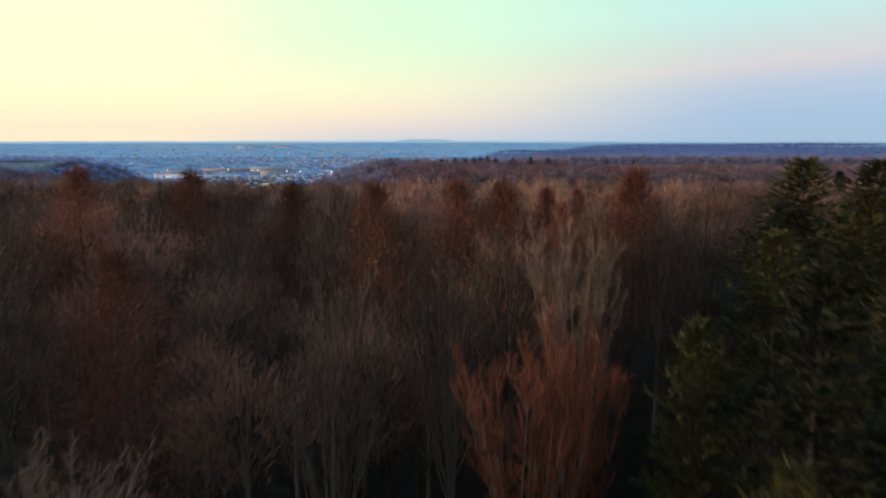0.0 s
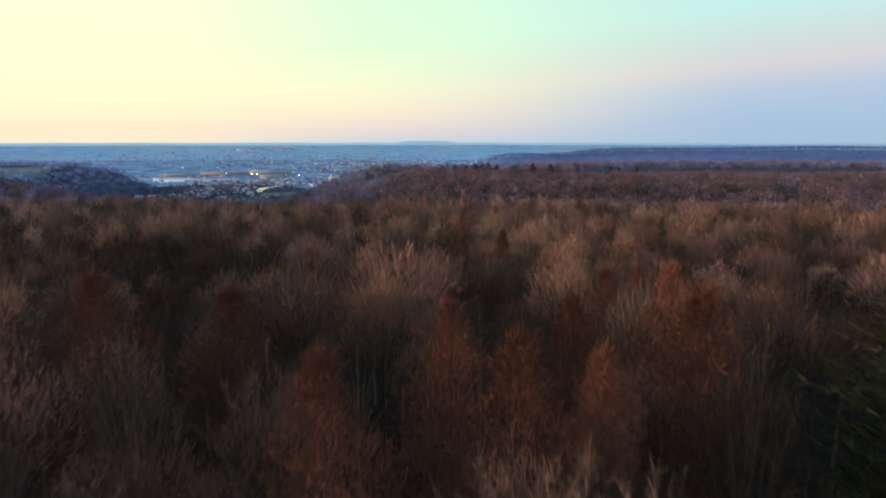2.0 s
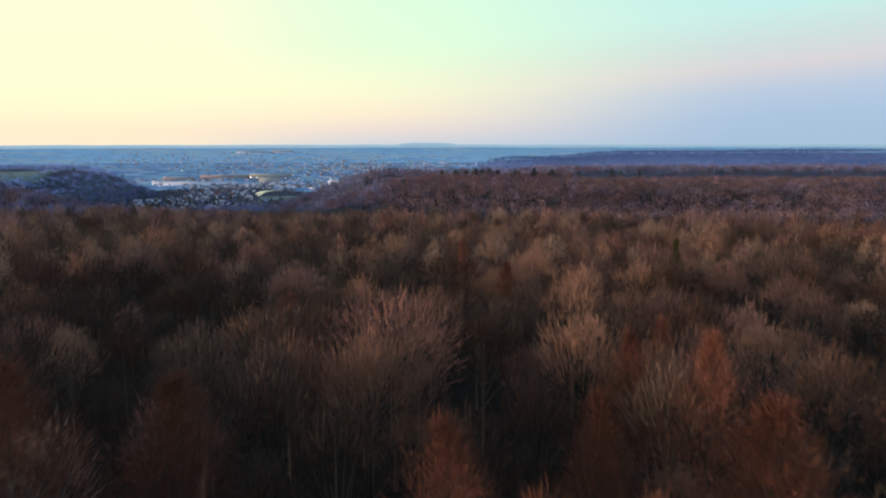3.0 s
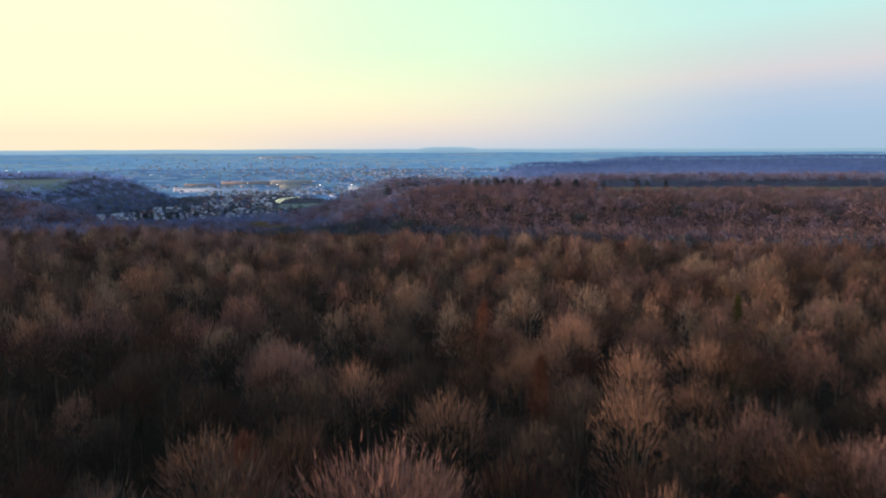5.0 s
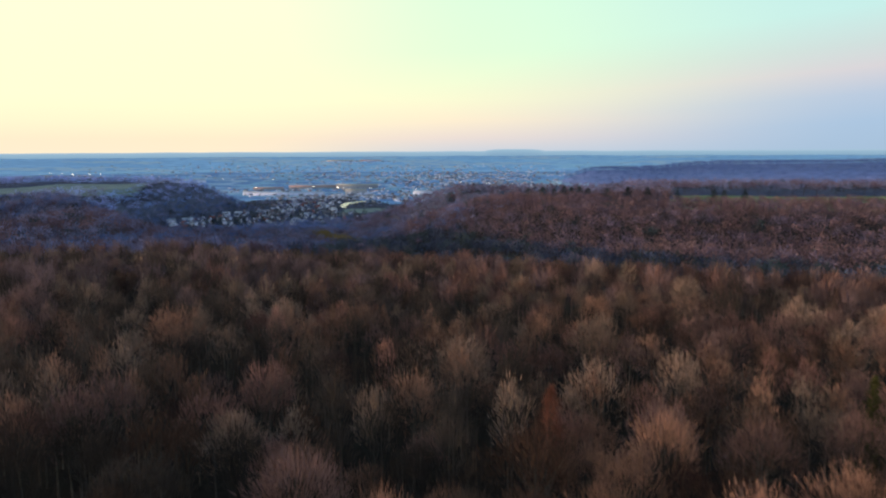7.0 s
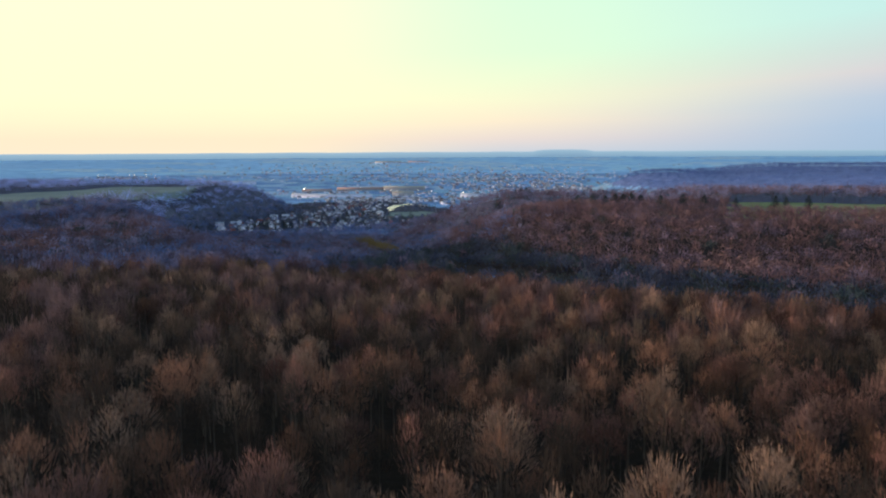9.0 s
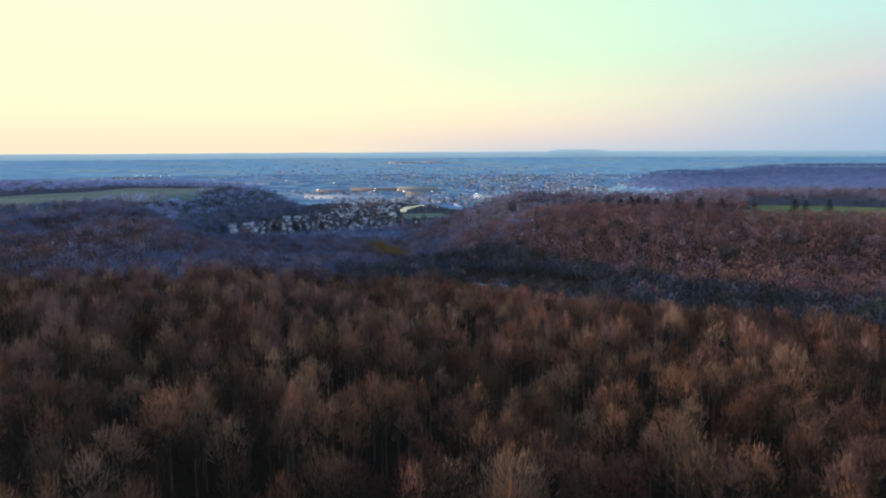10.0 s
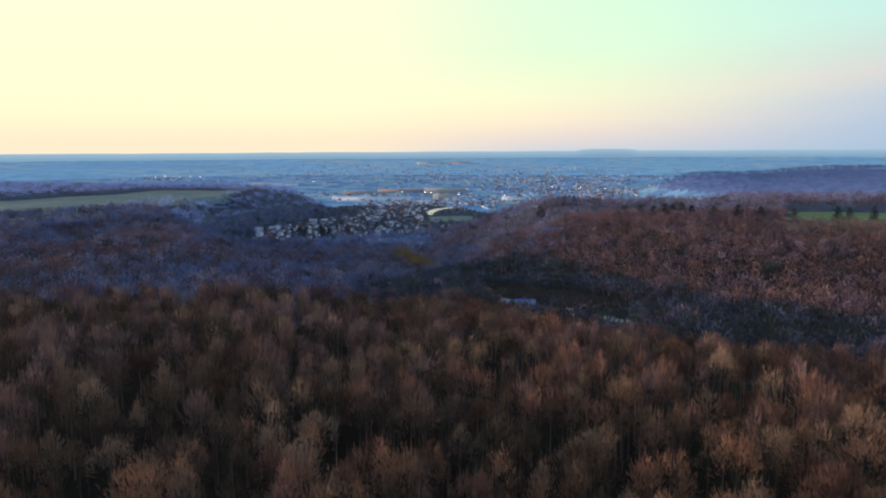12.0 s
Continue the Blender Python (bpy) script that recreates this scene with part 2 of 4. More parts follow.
# Haze is part of these colours; the far set is paler.
PLAIN = plain_material("hazy_plain", [(0.25, 0.47, 0.77), (0.29, 0.53, 0.72), (0.26, 0.49, 0.80), (0.38, 0.55, 0.71), (0.23, 0.44, 0.74), (0.38, 0.57, 0.76), (0.28, 0.51, 0.79)],
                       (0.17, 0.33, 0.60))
FAR_PLAIN = plain_material("far_hazy_plain", [(0.36, 0.66, 0.91), (0.40, 0.69, 0.88), (0.37, 0.67, 0.94), (0.49, 0.68, 0.82), (0.33, 0.61, 0.88), (0.51, 0.69, 0.82), (0.39, 0.68, 0.91)],
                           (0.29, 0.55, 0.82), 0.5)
# The ridge's woods carry the blue of haze in their base colour.
FAR_WOODS = material("hazy_bare_woods", [(0.098, 0.166, 0.361), (0.152, 0.214, 0.428)], 0.95, 0.009, 0.06, tones=0.2)


# ================= the lie of the land =================
def smooth(a, b, v):
    s = np.clip((v - a) / (b - a), 0, 1)
    return s * s * (3 - 2 * s)


def inside(poly, x, y):
    """Signed distance to the outline, positive inside."""
    x, y = np.asarray(x, float), np.asarray(y, float)
    best, odd = np.full(x.shape, 1e12), np.zeros(x.shape, bool)
    for (ax, ay), (bx, by) in zip(poly, poly[1:] + poly[:1]):
        ex, ey = bx - ax, by - ay
        s = np.clip(((x - ax) * ex + (y - ay) * ey) / (ex * ex + ey * ey), 0, 1)
        best = np.minimum(best, (x - ax - s * ex) ** 2 + (y - ay - s * ey) ** 2)
        odd ^= ((ay > y) != (by > y)) & (x < ex * (y - ay) / (ey if ey else 1e-9) + ax)
    return np.where(odd, 1, -1) * np.sqrt(best)


PLATEAU = [(900, -900), (900, 190), (500, 225), (200, 294), (62, 321), (0, 337), (-35, 358), (-65, 378), (-105, 376), (-150, 378), (-200, 440), (-270, 560), (-380, 690),
           (-540, 880), (-615, 1080), (-640, 1300), (-650, 1490), (-720, 1590), (-1000, 1640), (-2200, 1700), (-2200, -900)]
SPUR = [(900, 400), (300, 420), (140, 450), (50, 480), (-20, 520), (-90, 590), (-125, 680), (-145, 800), (-185, 950), (-222, 1080),
        (-228, 1150), (-120, 1230), (100, 1270), (600, 1250), (1400, 1000), (1400, 500)]
RIDGE = [(20, 2330), (60, 2120), (200, 1880), (380, 1600), (650, 1400), (1400, 1100), (2200, 1300), (2000, 2400), (900, 2500), (200, 2480)]
RIDGE_WOOD = [(60, 2290), (100, 2110), (220, 1870), (330, 1660), (450, 1470), (700, 1300), (1400, 1010), (2100, 1330), (1950, 2350), (900, 2440), (230, 2420)]
LEFT_FIELD = [(-900, 560), (-660, 735), (-622, 780), (-615, 860), (-612, 960), (-645, 1150), (-690, 1290), (-800, 1310), (-850, 1200), (-890, 1085), (-940, 985), (-1050, 880), (-1150, 740)]
RIGHT_FIELD = [(120, 768), (600, 758), (600, 968), (168, 968), (146, 880)]
TOWN = [(-500, 955), (-430, 965), (-330, 1210), (-300, 1300), (-330, 1480), (-420, 1600), (-520, 1700), (-600, 1650), (-575, 1420), (-572, 1300),
        (-592, 1160), (-565, 1090)]


def wander(x, y, size):
    k = 2 * math.pi / size
    return (np.sin(k * x + 1.3 * np.sin(k * 0.7 * y)) + np.sin(k * 1.1 * y + 2.0 + 1.1 * np.sin(k * 0.8 * x))) * 0.5


def ground_z(x, y):
    x, y = np.asarray(x, float), np.asarray(y, float)
    r = np.hypot(x, y - 50)
    base = np.interp(y, [300, 430, 490, 560, 640, 700, 960, 1200], [3, -4, -8.5, -19, -27, -30, -46, -55])
    base = base + 83 * np.clip((r - 2200) / 2700, 0, 1.2) ** 1.3
    base = base + 1.5 * wander(x, y, 700) * smooth(900, 1500, r) + 5 * wander(x, y, 1500) * smooth(2400, 3200, r) * (1 - smooth(4300, 4800, r))
    top1 = np.interp(y, [-50, 0, 300, 600, 800, 950, 1260, 1400, 1560, 1700], [26, 24.5, 8, -3, 0, 2, 4.5, -3, -25, -35]) + 1.2 * wander(x, y, 170)
    # side valleys fold the western slopes
    top1 = top1 + 5.0 * wander(x + 60, y * 0.8, 150) * smooth(-110, -230, x) * smooth(360, 430, y) * (1 - smooth(700, 800, y))
    top2 = np.interp(y, [450, 560, 600, 700, 820, 900, 985, 1060, 1150], [-8, -1, 2, 1, 2.5, 0, 4, 0, -14]) + 1.5 * wander(x, y, 210)
    back = np.interp(y, [450, 560, 600, 700, 850, 960, 1050, 1150, 1250], [-8, -1, 3, 3, 4.5, 5, 5, 3, -12]) + 0.8 * wander(x, y, 210)
    top2 = top2 + (back - top2) * smooth(60, 150, x)
    # a gully that parts the spur's front from its farther shoulder
    along = np.clip(((x + 5) * -150 + (y - 900) * -95) / (150 ** 2 + 95 ** 2), 0, 1)
    top2 = top2 - (4 + 10 * along) * np.exp(-((x + 5 + 150 * along) ** 2 + (y - 900 + 95 * along) ** 2) / 42 ** 2)
    top3 = np.interp(x, [20, 150, 215, 290, 380, 446, 550, 700, 1200, 2500], [-30, 0, 3, 1, 6, 13, 17, 19, 22, 22]) + 1.5 * wander(x, y, 500)
    z = base
    z = np.maximum(z, base + (top1 - base) * smooth(-45, 45, inside(PLATEAU, x, y)))
    z = np.maximum(z, base + (top2 - base) * smooth(-55, 115, inside(SPUR, x, y)))
    z = np.maximum(z, base + (top3 - base) * smooth(-90, 130, inside(RIDGE, x, y)))
    return z


def link(name, verts, faces, mats, index=None, parent=None, label="", smooth_shade=False):
    """One mesh object from arrays of corners and triangles (or quads)."""
    me = bpy.data.meshes.new(name)
    verts, faces = np.asarray(verts, np.float32), np.asarray(faces, np.int32)
    n, k = faces.shape
    me.vertices.add(len(verts))
    me.vertices.foreach_set("co", verts.ravel())
    me.loops.add(n * k)
    me.loops.foreach_set("vertex_index", faces.ravel())
    me.polygons.add(n)
    me.polygons.foreach_set("loop_start", np.arange(0, n * k, k, dtype=np.int32))
    for m in mats:
        me.materials.append(m)
    if index is not None:
        me.polygons.foreach_set("material_index", np.asarray(index, np.int32))
    if smooth_shade:
        me.polygons.foreach_set("use_smooth", np.ones(n, bool))
    me.update(calc_edges=True)
    ob = new(name, me)
    if parent:
        ob.parent = parent
    if label:
        ob["label"] = label
    return ob


def build_ground():
    rings = np.concatenate([[0.0], np.concatenate([np.geomspace(8, 1500, 100), np.linspace(1525, 4880, 100)])])
    turns = np.concatenate([np.linspace(math.radians(-50), math.radians(36), 290, endpoint=False), np.linspace(math.radians(36), math.radians(310), 60, endpoint=False)])
    r, a = np.meshgrid(rings, turns, indexing="ij")
    x, y = r * np.sin(a), 50 + r * np.cos(a)
    v = np.stack([x, y, ground_z(x, y)], -1).reshape(-1, 3)
    nr, na = r.shape
    i, j = np.meshgrid(np.arange(nr - 1), np.arange(na), indexing="ij")
    j2 = (j + 1) % na
    f = np.stack([i * na + j, i * na + j2, (i + 1) * na + j2, (i + 1) * na + j], -1).reshape(-1, 4)
    c = v[f].mean(1)
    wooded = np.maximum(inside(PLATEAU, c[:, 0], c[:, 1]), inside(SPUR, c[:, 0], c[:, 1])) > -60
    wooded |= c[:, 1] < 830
    # Beyond 3350 m the paler plain colour deepens the haze.
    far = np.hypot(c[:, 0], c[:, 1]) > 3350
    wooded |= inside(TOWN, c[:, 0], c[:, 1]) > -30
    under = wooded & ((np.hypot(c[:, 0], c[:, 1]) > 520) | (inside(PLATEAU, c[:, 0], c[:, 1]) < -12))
    # Floors of the valley and the far woods take a haze-blue tone.
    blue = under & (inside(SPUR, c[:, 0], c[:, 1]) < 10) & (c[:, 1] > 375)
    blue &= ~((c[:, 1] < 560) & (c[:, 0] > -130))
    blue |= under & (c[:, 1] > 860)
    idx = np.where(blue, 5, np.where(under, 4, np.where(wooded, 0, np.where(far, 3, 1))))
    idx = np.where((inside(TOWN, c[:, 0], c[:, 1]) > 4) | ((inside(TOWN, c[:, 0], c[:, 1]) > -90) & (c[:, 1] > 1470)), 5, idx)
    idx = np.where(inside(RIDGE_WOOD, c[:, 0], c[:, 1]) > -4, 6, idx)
    ob = link("ground", v, f, [LITTER, PLAIN, MEADOW_HAZE, FAR_PLAIN, GAP_FLOOR, VALLEY_FLOOR, FAR_WOODS], idx, smooth_shade=True)
    tagged(ob, "rolling land of wooded hills opening on a wide haze-blue plain", "ground", kind="structure")


build_ground()


def sheet(name, poly, mat, label, lift=0.25, step=14.0):
    """A thin field laid over the ground inside an outline."""
    xs, ys = [p[0] for p in poly], [p[1] for p in poly]
    gx, gy = np.meshgrid(np.arange(min(xs), max(xs) + step, step), np.arange(min(ys), max(ys) + step, step), indexing="ij")
    v = np.stack([gx, gy, ground_z(gx, gy) + lift], -1).reshape(-1, 3)
    nx, ny = gx.shape
    i, j = np.meshgrid(np.arange(nx - 1), np.arange(ny - 1), indexing="ij")
    f = np.stack([i * ny + j, (i + 1) * ny + j, (i + 1) * ny + j + 1, i * ny + j + 1], -1).reshape(-1, 4)
    c = v[f].mean(1)
    f = f[inside(poly, c[:, 0], c[:, 1]) > 0]
    ob = link(name, v, f, [mat], smooth_shade=True)
    return tagged(ob, label, "field", kind="structure")


sheet("pasture_west", LEFT_FIELD, MEADOW_HAZE, "open green pasture on a wooded hilltop", 1.0, 8.0)
sheet("pasture_east", RIGHT_FIELD, MEADOW, "bright green field behind bare woods on a hill")


# ================= trees =================
def tube(points, radii, sides):
    p = np.asarray(points, float)
    d = np.gradient(p, axis=0)
    d /= np.linalg.norm(d, axis=1)[:, None] + 1e-9
    ref = np.where(np.abs(d[:, 2:3]) > 0.9, [[1.0, 0, 0]], [[0, 0, 1.0]])
    u = np.cross(d, ref)
    u /= np.linalg.norm(u, axis=1)[:, None] + 1e-9
    w = np.cross(d, u)
    a = np.arange(sides) * 2 * math.pi / sides
    ring = u[:, None] * np.cos(a)[None, :, None] + w[:, None] * np.sin(a)[None, :, None]
    v = (p[:, None] + ring * np.asarray(radii)[:, None, None]).reshape(-1, 3)
    f = []
    for i in range(len(p) - 1):
        for k in range(sides):
            k2 = (k + 1) % sides
            a0, b0, a1, b1 = i * sides + k, i * sides + k2, (i + 1) * sides + k, (i + 1) * sides + k2
            f += [(a0, b0, b1), (a0, b1, a1)]
    return v, np.array(f)


def blades(base, way, length, width, rng, face=None, stray=0.28):
    """Twigs as slender three-cornered slips that stand at base and point along way."""
    n = len(base)
    way = way / (np.linalg.norm(way, axis=1)[:, None] + 1e-9)
    side = np.cross(way, rng.normal(size=(n, 3)) if face is None else face + rng.normal(0, stray, (n, 3)))
    side /= np.linalg.norm(side, axis=1)[:, None] + 1e-9
    v = np.empty((n, 3, 3))
    v[:, 0], v[:, 1] = base - side * width[:, None] / 2, base + side * width[:, None] / 2
    v[:, 2] = base + way * length[:, None]
    return v.reshape(-1, 3), np.arange(3 * n).reshape(-1, 3)


def gather(parts):
    vs, fs, n = [], [], 0
    for v, f in parts:
        vs.append(v)
        fs.append(f + n)
        n += len(v)
    return np.concatenate(vs), np.concatenate(fs)


def broadleaf(seed, height=18.0, spread=3.6, limbs=11, branches=7, twigs=24, fork=0.35, upright=0.6, twig_w=0.035):
    """A bare broadleaved tree: (wood, crown of twigs)."""
    rng = np.random.default_rng(seed)
    lean = rng.normal(0, 0.3, 2)
    s = np.linspace(0, 1, 6)
    bend = np.outer(s ** 2, [*lean, 0])
    trunk = np.stack([0 * s, 0 * s, s * height * 0.86], -1) + bend
    wood = [tube(trunk, 0.15 * (1 - s) ** 0.8 + 0.02, 5)]
    tw_b, tw_d, tw_l = [], [], []
    for i in range(limbs):
        q = fork + (0.80 - fork) * (i / limbs) ** 0.9
        start = np.array([np.interp(q, s * 0.86, trunk[:, 0]), np.interp(q, s * 0.86, trunk[:, 1]), q * height])
        ang = i * 2.4 + rng.normal(0, 0.3)
        reach = spread * rng.uniform(0.6, 1.05) * (1.0 - 0.45 * max(0, q - 0.5) / 0.3)
        top = height * rng.uniform(0.86, 1.0) - 0.12 * height * (reach / spread) ** 2
        end = start + [math.cos(ang) * reach, math.sin(ang) * reach, max(1.5, top - start[2])]
        u = np.linspace(0, 1, 5)[:, None]
        out = u ** (1 - 0.45 * upright)
        pts = start + (end - start) * np.concatenate([out, out, u ** 1.15], 1) + rng.normal(0, 0.10, (5, 3)) * u
        wood.append(tube(pts, 0.065 * (1 - u[:, 0]) ** 0.7 + 0.014, 3))
        for b in range(branches):
            w = rng.uniform(0.35, 1.0)
            p0 = np.array([np.interp(w, u[:, 0], pts[:, k]) for k in range(3)])
            d = np.array([math.cos(ang), math.sin(ang), 0]) * rng.uniform(-0.1, 0.8) + rng.normal(0, 0.55, 3)
            d[2] = abs(d[2]) * 0.6 + 1.3 * upright + 0.25
            d /= np.linalg.norm(d)
            ln = rng.uniform(1.3, 2.8) * height / 18
            v = np.linspace(0, 1, 2)[:, None]
            bp = p0 + d * ln * v + np.array([0, 0, 0.25]) * v ** 2
            wood.append(tube(bp, 0.02 * (1 - v[:, 0]) + 0.006, 3))
            k = rng.uniform(0.1, 1.0, twigs)
            tw_b.append(p0 + d * ln * k[:, None])
            td = d * 0.55 + rng.normal(0, 0.55, (twigs, 3))
            td[:, 2] = np.abs(td[:, 2]) * 0.7 + 0.8 * upright
            tw_d.append(td)
            tw_l.append(rng.uniform(0.45, 1.25, twigs))
    tb, td, tl = np.concatenate(tw_b), np.concatenate(tw_d), np.concatenate(tw_l)
    return gather(wood), blades(tb, td, tl, np.full(len(tb), twig_w) * rng.uniform(0.6, 1.4, len(tb)), rng)


def stems(seed, height=18.0, spread=3.2, count=20, branches=8, twigs=34, twig_w=0.034):
    """A bare tree whose many slender pale stems fan steeply upwards: (wood, crown of fine twigs)."""
    g = np.random.default_rng(seed)
    wood, tw_b, tw_d, tw_l = [], [], [], []
    for i in range(count):
        q = 0.0 if i == 0 else g.uniform(0.06, 0.42)
        ang = i * 2.4 + g.normal(0, 0.35)
        reach = spread * math.sqrt((i + 0.3) / count) * g.uniform(0.75, 1.1)
        start = np.array([0.0, 0.0, q * height])
        top = height * (1.0 - 0.16 * (reach / spread) ** 2) * g.uniform(0.88, 1.0)
        u = np.linspace(0, 1, 6)[:, None]
        way = np.array([math.cos(ang), math.sin(ang), 0.0])
        sway = np.cumsum(g.normal(0, 0.16, (6, 3)) * [1, 1, 0.3], 0) * u
        pts = start + way * reach * u ** 0.8 + np.array([0, 0, top - start[2]]) * u + sway
        r0 = 0.10 if i == 0 else g.uniform(0.028, 0.055)
        wood.append(tube(pts, r0 * (1 - u[:, 0]) ** 0.8 + 0.007, 3))
        for b in range(branches):
            w = g.uniform(0.12, 1.0) ** 0.55
            p0 = np.array([np.interp(w, u[:, 0], pts[:, k]) for k in range(3)])
            d = way * g.uniform(-0.2, 0.55) + g.normal(0, 0.28, 3)
            d[2] = abs(d[2]) + 1.0
            d /= np.linalg.norm(d)
            ln = g.uniform(0.9, 2.2)
            wood.append(tube(np.array([p0, p0 + d * ln]), [0.016, 0.005], 3))
            k = g.uniform(0.05, 1.0, twigs)
            tw_b.append(p0 + d * ln * k[:, None])
            td = d * 0.7 + g.normal(0, 0.40, (twigs, 3))
            td[:, 2] = np.abs(td[:, 2]) + 0.35
            tw_d.append(td)
            tw_l.append(g.uniform(0.3, 0.85, twigs))
    tb, td, tl = np.concatenate(tw_b), np.concatenate(tw_d), np.concatenate(tw_l)
    return gather(wood), blades(tb, td, tl, twig_w * g.uniform(0.6, 1.4, len(tb)), g)


def conifer(seed, height=20.0, base=4.5, boughs=240, sprays=16, bare=0.12, droop=0.1, spray_l=0.8, spray_w=0.16, fan=0.5, blunt=0.8):
    """A spruce or larch: straight stem and boughs all round it, fringed with sprays."""
    rng = np.random.default_rng(seed)
    s = np.linspace(0, 1, 5)
    wood = [tube(np.stack([0 * s, 0 * s, s * height], -1), 0.16 * (1 - s) + 0.012, 5)]
    bb, bd, bl = [], [], []
    for i in range(boughs):
        q = bare + (1 - bare) * ((i + rng.uniform(0, 1)) / boughs) ** 0.9
        ang = i * 2.399 + rng.normal(0, 0.4)
        reach = (base * (1 - q) ** blunt + 0.15) * rng.uniform(0.55, 1.15)
        u = np.linspace(0, 1, 4)[:, None]
        rise = reach * (-droop * u - 0.15 * u ** 2 + 0.25 * u ** 3) + 0.5 * q ** 2 * reach * u
        way = np.array([math.cos(ang), math.sin(ang), 0])
        pts = np.array([0, 0, q * height]) + way * reach * u + np.array([0, 0, 1.0]) * rise
        wood.append(tube(pts[[0, 3]], [0.027, 0.005], 3))
        n = max(5, int(sprays * (0.4 + 0.6 * reach / base)))
        w = rng.uniform(0.1, 1.0, n)
        p = np.stack([np.interp(w, u[:, 0], pts[:, c]) for c in range(3)], -1)
        side = np.array([-way[1], way[0], 0])
        d = way * rng.uniform(0.2, 1.0, n)[:, None] + side * rng.normal(0, 0.7, n)[:, None]
        d[:, 2] += rng.normal(fan - 0.3, 0.4, n)
        bb.append(p)
        bd.append(d)
        bl.append(rng.uniform(0.5, 1.2, n) * spray_l * (0.55 + 0.45 * (1 - q)))
    b, d, l = np.concatenate(bb), np.concatenate(bd), np.concatenate(bl)
    return gather(wood), blades(b, d, l, rng.uniform(0.6, 1.3, len(b)) * spray_w, rng)


def tree_kind(name, parts, wood_mat, crown_mat, label, category, group):
    """A tree thing with its trunk and crown; the first of its kind."""
    root = tagged(new(name), label, category, group)
    (wv, wf), (cv, cf) = parts
    link("trunk", wv, wf, [wood_mat], parent=root, smooth_shade=True)
    link("crown", cv, cf, [crown_mat], parent=root)
    return root


rng = np.random.default_rng(11)


def scatter(x0, x1, y0, y1, step, seed):
    g = np.random.default_rng(seed)
    gx, gy = np.meshgrid(np.arange(x0, x1, step), np.arange(y0, y1, step), indexing="ij")
    gx = gx + (np.arange(gx.shape[1]) % 2)[None, :] * step / 2
    return (gx + g.uniform(-0.38, 0.38, gx.shape) * step).ravel(), (gy + g.uniform(-0.38, 0.38, gy.shape) * step).ravel()


def dome(seed, height, spread, clumps, per, length, width, deep=0.40, limb_w=0.05, loose=1.0):
    """A bare broad crown: limbs fork out of the trunk into clumps of upright twigs that close into a round uneven head."""
    g = np.random.default_rng(seed)
    q = np.sqrt((np.arange(clumps) + 0.35) / clumps)
    a = np.arange(clumps) * 2.4 + g.normal(0, 0.25, clumps)
    rise = np.sqrt(np.maximum(0.02, 1 - q ** 2.2))
    lump = g.uniform(0.82, 1.08, clumps)
    out_ = np.stack([np.cos(a) * q, np.sin(a) * q, 0.25 + rise], -1)
    out_ /= np.linalg.norm(out_, axis=1)[:, None]
    base_z = height * (1 - deep)
    tips = np.stack([np.cos(a) * q * spread * lump, np.sin(a) * q * spread * lump, base_z + rise * height * deep * 0.86 * lump], -1)
    size = spread / math.sqrt(clumps) * 1.25
    off = g.normal(0, 1, (clumps, per, 3)) * size * [0.62, 0.62, 0.8]
    b = (tips[:, None] + off - out_[:, None] * length * 0.6).reshape(-1, 3)
    away = np.repeat(out_, per, 0)
    way = away * 0.55 + off.reshape(-1, 3) / size * 0.22 + g.normal(0, 0.20 * loose, b.shape) + np.array([0, 0, 0.55])
    n = len(b)
    twigs = blades(b, way, g.uniform(0.6, 1.3, n) * length, g.uniform(0.6, 1.4, n) * width, g, away + np.array([0, 0, 0.2]), 0.28 * loose)
    fork = np.array([0, 0, base_z * 0.72]) + np.array([0, 0, 1.0]) * g.uniform(-0.06, 0.16, clumps)[:, None] * height
    wood = [blades(fork, tips - fork, np.linalg.norm(tips - fork, axis=1), limb_w * g.uniform(0.8, 1.4, clumps), g)]
    wood.append(tube(np.array([(0, 0, 0), (0.1, 0, base_z * 0.8), (0.2, 0.1, height * 0.85)]), [0.2, 0.13, 0.02], 3))
    return gather(wood), twigs


# ---- single trees along the first stretch ----
def with_head(tree, head):
    """A tree's own stems and twigs, closed by a head of finer ones."""
    return gather([tree[0], head[0]]), gather([tree[1], head[1]])


KINDS, FINE, FINE2 = [], [], []
for i, (wood_m, twig_m, lab) in enumerate([
        (BARK, BEECH, "tall bare beech with brown twigs on a wooded plateau"),
        (BARK, ASH, "bare ash with pale grey upright limbs in dense woodland"),
        (BARK, BIRCH, "bare birch with mauve-brown twigs in dense woodland"),
        (BARK, HORNBEAM, "bare hornbeam with tan twigs in dense woodland"),
        (BARK_DARK, OAK, "bare oak with reddish-brown twigs in dense woodland"),
        (BARK, BEECH, "slender bare beech with brown twigs in dense woodland")]):
    form = dict(upright=[0.8, 0.95, 0.7, 0.8, 0.55, 0.95][i], fork=[0.22, 0.3, 0.28, 0.22, 0.25, 0.35][i])
    wide = [3.4, 2.9, 3.1, 3.7, 4.0, 2.8][i]
    KINDS.append(tree_kind("bare_tree", dome(120 + i, 18.0, wide * 1.15, [30, 26, 30, 34, 32, 24][i], 56, 0.9, 0.058, [0.42, 0.5, 0.46, 0.40, 0.38, 0.5][i], 0.07, 0.75), wood_m, twig_m, lab, "tree", "bare trees on the plateau"))
